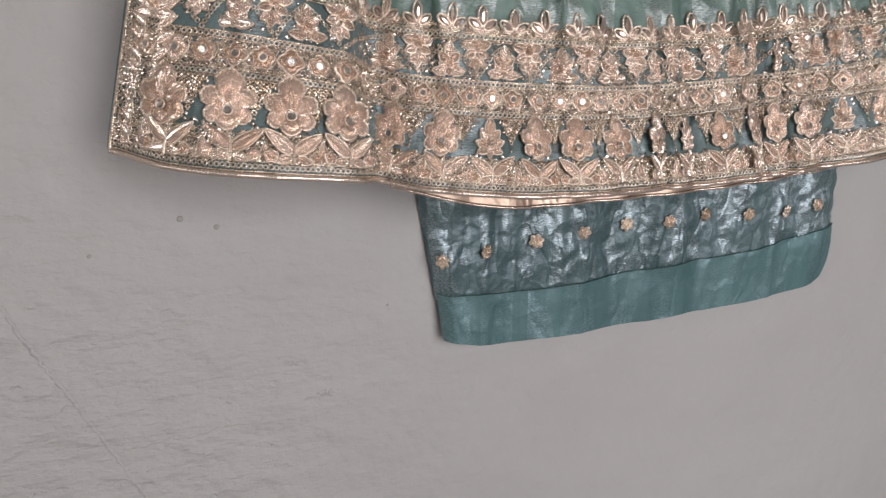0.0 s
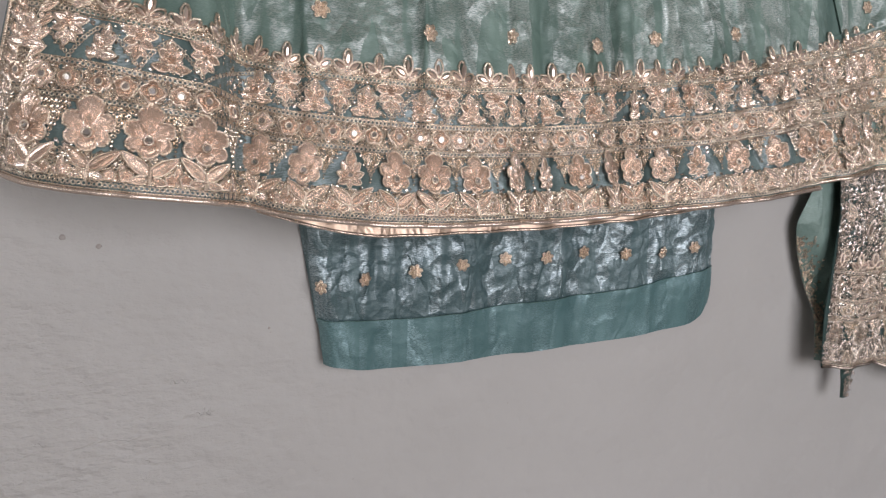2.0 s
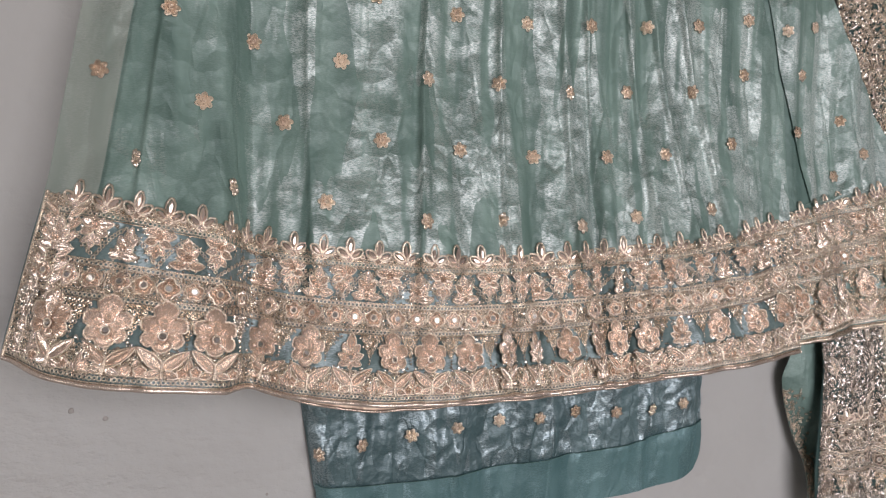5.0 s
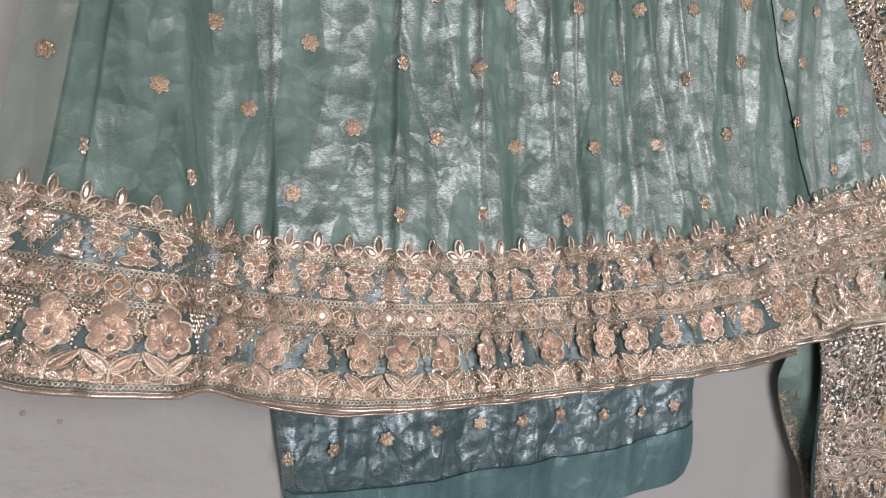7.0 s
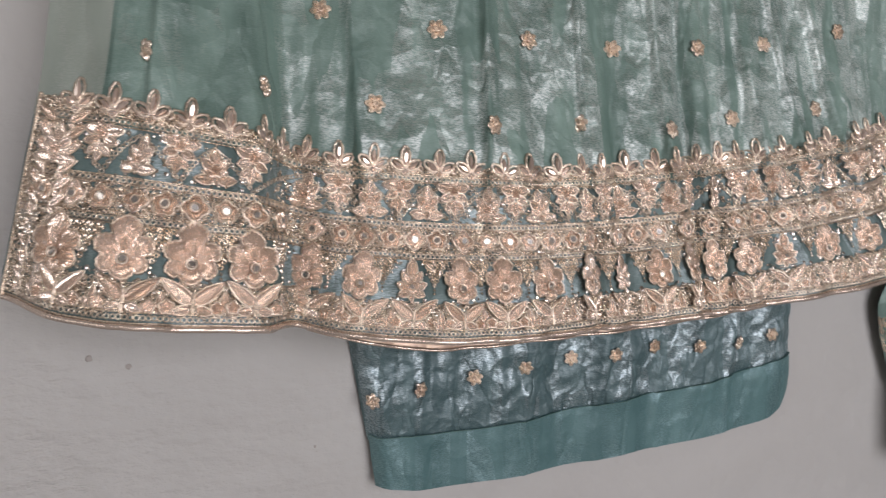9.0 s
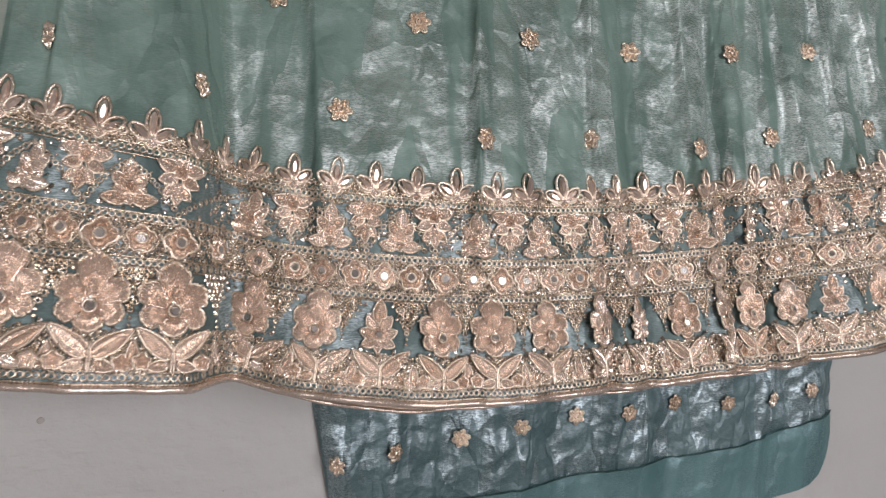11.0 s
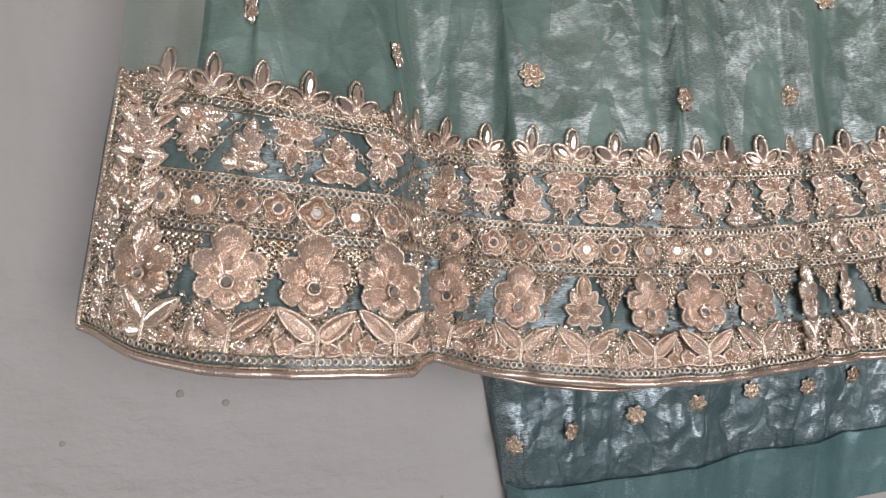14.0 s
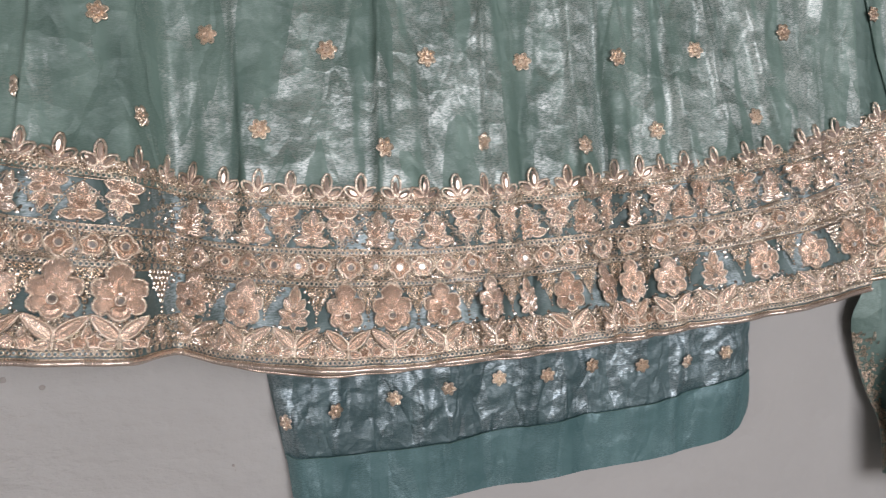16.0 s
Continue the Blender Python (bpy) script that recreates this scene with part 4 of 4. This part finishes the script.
# sprigs in staggered rows that rise towards both sides
for x, z in ((-0.121, 1.276), (-0.042, 1.265), (-0.162, 1.214), (-0.212, 1.161), (-0.092, 1.204), (-0.243, 1.233), (0.148, 1.324), (0.220, 1.330), (0.291, 1.338), (0.356, 1.347),
             (0.429, 1.364), (0.116, 1.259), (0.040, 1.255), (0.194, 1.257), (0.266, 1.265), (0.350, 1.273), (0.426, 1.301), (-0.004, 1.193), (0.073, 1.189), (0.154, 1.188),
             (0.237, 1.193), (0.311, 1.201), (0.401, 1.219), (-0.056, 1.133), (0.035, 1.119), (0.117, 1.123), (0.201, 1.120), (0.270, 1.132), (0.369, 1.144), (-0.137, 1.142),
             (0.07, 1.322), (-0.01, 1.33), (-0.19, 1.29)):
    sprig_at(kurta, kurta_depth, x, z, 1.3)
for x, z in ((0.505, 1.366), (0.531, 1.315), (0.598, 1.265), (0.585, 1.194), (0.521, 1.244), (0.552, 1.377), (0.630, 1.225)):
    sprig_at(kurta, side_depth, x, z, 1.25)

# ---- trousers ----
trousers = thing("trousers", "teal tissue trouser leg with a plain satin cuff, below the kurta", "trousers")
trousers.location, trousers.scale = (0.0118, 0.0456, -0.0757), (1.072, 1.072, 1.072)
leg_left = eased([0.80, 0.817, 0.861, 0.876, 0.945, 1.06], [-0.047, -0.049, -0.054, -0.057, -0.070, -0.085], 0.004)
leg_right = eased([0.80, 0.834, 0.855, 0.891, 0.951, 1.06], [0.358, 0.382, 0.398, 0.396, 0.391, 0.383], 0.004)
leg_hem = eased([-0.07, -0.049, -0.015, 0.025, 0.078, 0.152, 0.253, 0.385, 0.42], [0.819, 0.817, 0.811, 0.810, 0.811, 0.815, 0.820, 0.831, 0.850], 0.004)
leg_seam = eased([-0.07, -0.054, 0.035, 0.076, 0.149, 0.248, 0.377, 0.40], [0.862, 0.861, 0.858, 0.861, 0.868, 0.875, 0.892, 0.896], 0.006)


def leg_depth(x, z):
    y = 0.0035 * math.sin(x * 60 + 0.6) + 0.004 * noise.noise(Vector((x * 30 + z * 18, 0, z * 34))) - 0.004 * abs(noise.noise(Vector((x * 38 - z * 20, 4.0, z * 44)))) * min(max((z - 0.85) / 0.03, 0.2), 1.0)
    for place, height, reach in ((0.083, 0.005, 0.018), (0.155, 0.004, 0.020), (-0.02, 0.003, 0.02), (0.222, 0.005, 0.02), (0.30, 0.004, 0.015)):
        d = x - place - 0.15 * (z - 0.86)
        y -= height * (math.exp(-d / reach) if d > 0 else math.exp(d / 0.003))
    y = -0.015 + y * min(max((z - 0.80) / 0.09, 0.25), 1.0)
    left = min(max((x - leg_left(z)) / 0.012, 0.0), 1.0)
    right = min(max((leg_right(z) - x) / 0.07, 0.0), 1.0)
    return y + 0.014 * (1 - left) ** 2 + 0.018 * (1 - right) ** 2


def leg(s, v):
    z = 0.862 + 0.19 * v
    x = leg_left(z) + (leg_right(z) - leg_left(z)) * s
    z = leg_seam(x) - 0.006 + (1.066 - leg_seam(x)) * v
    return (x, leg_depth(x, z) + 0.0012, z)


def cuff(s, v):
    x = -0.052 + 0.450 * s
    low, high = leg_hem(x), leg_seam(x)
    z = low + (high - low) * v
    x = leg_left(z) + (leg_right(z) - leg_left(z)) * s
    return (x, leg_depth(x, z) - 0.0012 + 0.5 * (1 - v) * (leg_depth(x, 0.868) - leg_depth(x, z)), low + (high - low) * v)


def leg_back(s, v):
    z = 0.83 + 0.22 * v
    x = leg_left(z) + 0.006 + (leg_right(z) - leg_left(z) - 0.008) * s
    z = leg_hem(x) + 0.006 + (1.06 - leg_hem(x)) * v
    edge = min(s / 0.04, (1 - s) / 0.04, 1.0)
    return (x, 0.0005 + 0.002 * math.sqrt(max(edge, 0)) * (0.5 + 0.5 * min(v * 2, 1)), z)


sheet("leg_front", leg, np.linspace(0, 1, 170), np.linspace(0, 1, 60), CRUMPLED, trousers, "crumpled teal tissue with painted silver sheen")
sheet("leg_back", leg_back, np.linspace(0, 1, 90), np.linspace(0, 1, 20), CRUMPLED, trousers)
sheet("cuff_band", cuff, np.linspace(0, 1, 170), np.linspace(0, 1, 24), SATIN, trousers, "plain teal satin cuff band", 0.0018)
bm = bmesh.new()
tube(bm, [Vector(cuff(k / 160, 1.0)) - Vector((0, 0.0006, 0)) for k in range(161)], 0.0004, 5)
part("cuff_seam", bm, TEAL_YARN, trousers, "stitched seam")
for x, z in ((-0.053, 0.894), (-0.013, 0.900), (0.037, 0.905), (0.084, 0.910), (0.131, 0.914), (0.174, 0.915), (0.220, 0.918), (0.267, 0.916), (0.314, 0.916), (0.358, 0.920)):
    sprig_at(trousers, leg_depth, x, z, 1.15)

# ---- dupatta ----
dupatta = thing("dupatta", "heavily sequinned teal net stole hanging beside the kurta", "stole", (0.013, 0, 0))


def stole(s, v):
    x = 0.579 + 0.36 * s
    z = dupatta_hem(x) + (1.58 - dupatta_hem(x)) * v
    x = dupatta_left(z) + 0.36 * s
    return (x, dupatta_depth(x, z), z)


sheet("front_drape", stole, np.linspace(0, 1, 110), np.linspace(0, 1, 90), NET, dupatta, "teal net covered with gold embroidery and sequins")
inner_left = eased([0.733, 0.749, 0.818, 0.849, 0.900, 0.936, 0.985, 1.04], [0.595, 0.592, 0.582, 0.566, 0.547, 0.537, 0.555, 0.57], 0.006)


def inner(s, v):
    z = 0.755 + 0.275 * v
    x = inner_left(z) + 0.075 * s * min(0.35 + 2.5 * v, 1.0)
    return (x, 0.020 + 0.012 * (1 - s) ** 2 + 0.004 * math.sin(s * 5 + z * 30), z)


sheet("inner_fold", inner, np.linspace(0, 1, 30), np.linspace(0, 1, 50), LINING, dupatta, "dark teal fold of the net with a gold edge")


def inner_point(x, w, lift=0.0):
    return Vector((x, inner(min(max((x - inner_left(0.755 + 0.275 * w)) / 0.075, 0), 1), w)[1] - lift, 0.755 + 0.275 * w))


rng = np.random.default_rng(40)
edge_spots = [(inner_left(0.755 + 0.275 * w) + abs(rng.normal(0, 0.009)), w) for w in rng.uniform(0.02, 0.60, 420)]
scatter("edge_beading", inner_point, edge_spots, ring_template(6), 0.0010, 0.0017, 0.4, CORD, dupatta, "gold beaded edge", 41)


def tip(s, v):
    z = 0.703 + 0.06 * v
    half = 0.004 + 0.011 * v
    return (0.636 + 0.003 * math.sin(v * 3) + half * (2 * s - 1), 0.018 - 0.004 * math.cos((2 * s - 1) * 1.5), z)


sheet("corner_tip", tip, np.linspace(0, 1, 12), np.linspace(0, 1, 12), NET, dupatta, "hanging corner of the net", 0.003)


def tip_point(x, w, lift=0.0):
    return Vector((x, 0.0125 - lift, 0.703 + 0.06 * w))


scatter("tip_beading", tip_point, [(0.636 + rng.uniform(-1, 1) * (0.003 + 0.010 * w), w) for w in rng.uniform(0.05, 1, 120)], ring_template(6), 0.0009, 0.0014, 0.4, DULL, dupatta, "gold beading", 42)


embroider(dupatta, dupatta_point, evenly(0.598, 0.0365, 8), evenly(0.592, 0.0185, 15), evenly(0.594, 0.0225, 12), evenly(0.593, 0.0240, 12), 9, DULL, False)
trims(dupatta, dupatta_point, 0.580, 0.89, 13, DULL)
scatter("sequin_field", dupatta_point, filled(dupatta_point, 0.578, 0.91, [(0.05, 0.26, 1500), (0.26, 0.46, 700), (0.46, 1.9, 8500)], 43), disc_template(), 0.0012, 0.0021, 0.4, SEQUIN, dupatta, "scattered silver sequins", 44)
scatter("ring_field", dupatta_point, filled(dupatta_point, 0.578, 0.91, [(0.05, 0.26, 2600), (0.26, 0.46, 700), (0.46, 2.0, 11000)], 45), ring_template(5), 0.0012, 0.0021, 0.4, DULL, dupatta, "gold wire embroidery", 46)
scatter("upper_ring_field", dupatta_point, filled(dupatta_point, 0.590, 0.91, [(2.0, 5.2, 15000)], 49), ring_template(5), 0.0012, 0.0021, 0.4, CORD, dupatta, "gold wire embroidery", 50)
scatter("upper_sequin_field", dupatta_point, filled(dupatta_point, 0.590, 0.91, [(1.9, 5.2, 9000)], 47), disc_template(), 0.0013, 0.0021, 0.4, SEQUIN, dupatta, "scattered silver sequins", 48)
for k in range(21):
    for j in range(6):
        motif("vine_leaf", LEAVES[1 if (k + j) % 2 else -1], DULL, dupatta, dupatta_point, 0.604 + 0.045 * j + 0.02 * (k % 2), 1.08 + 0.17 * k, 0.85, 0.9, rnd.uniform(-0.5, 0.5), 0.001)
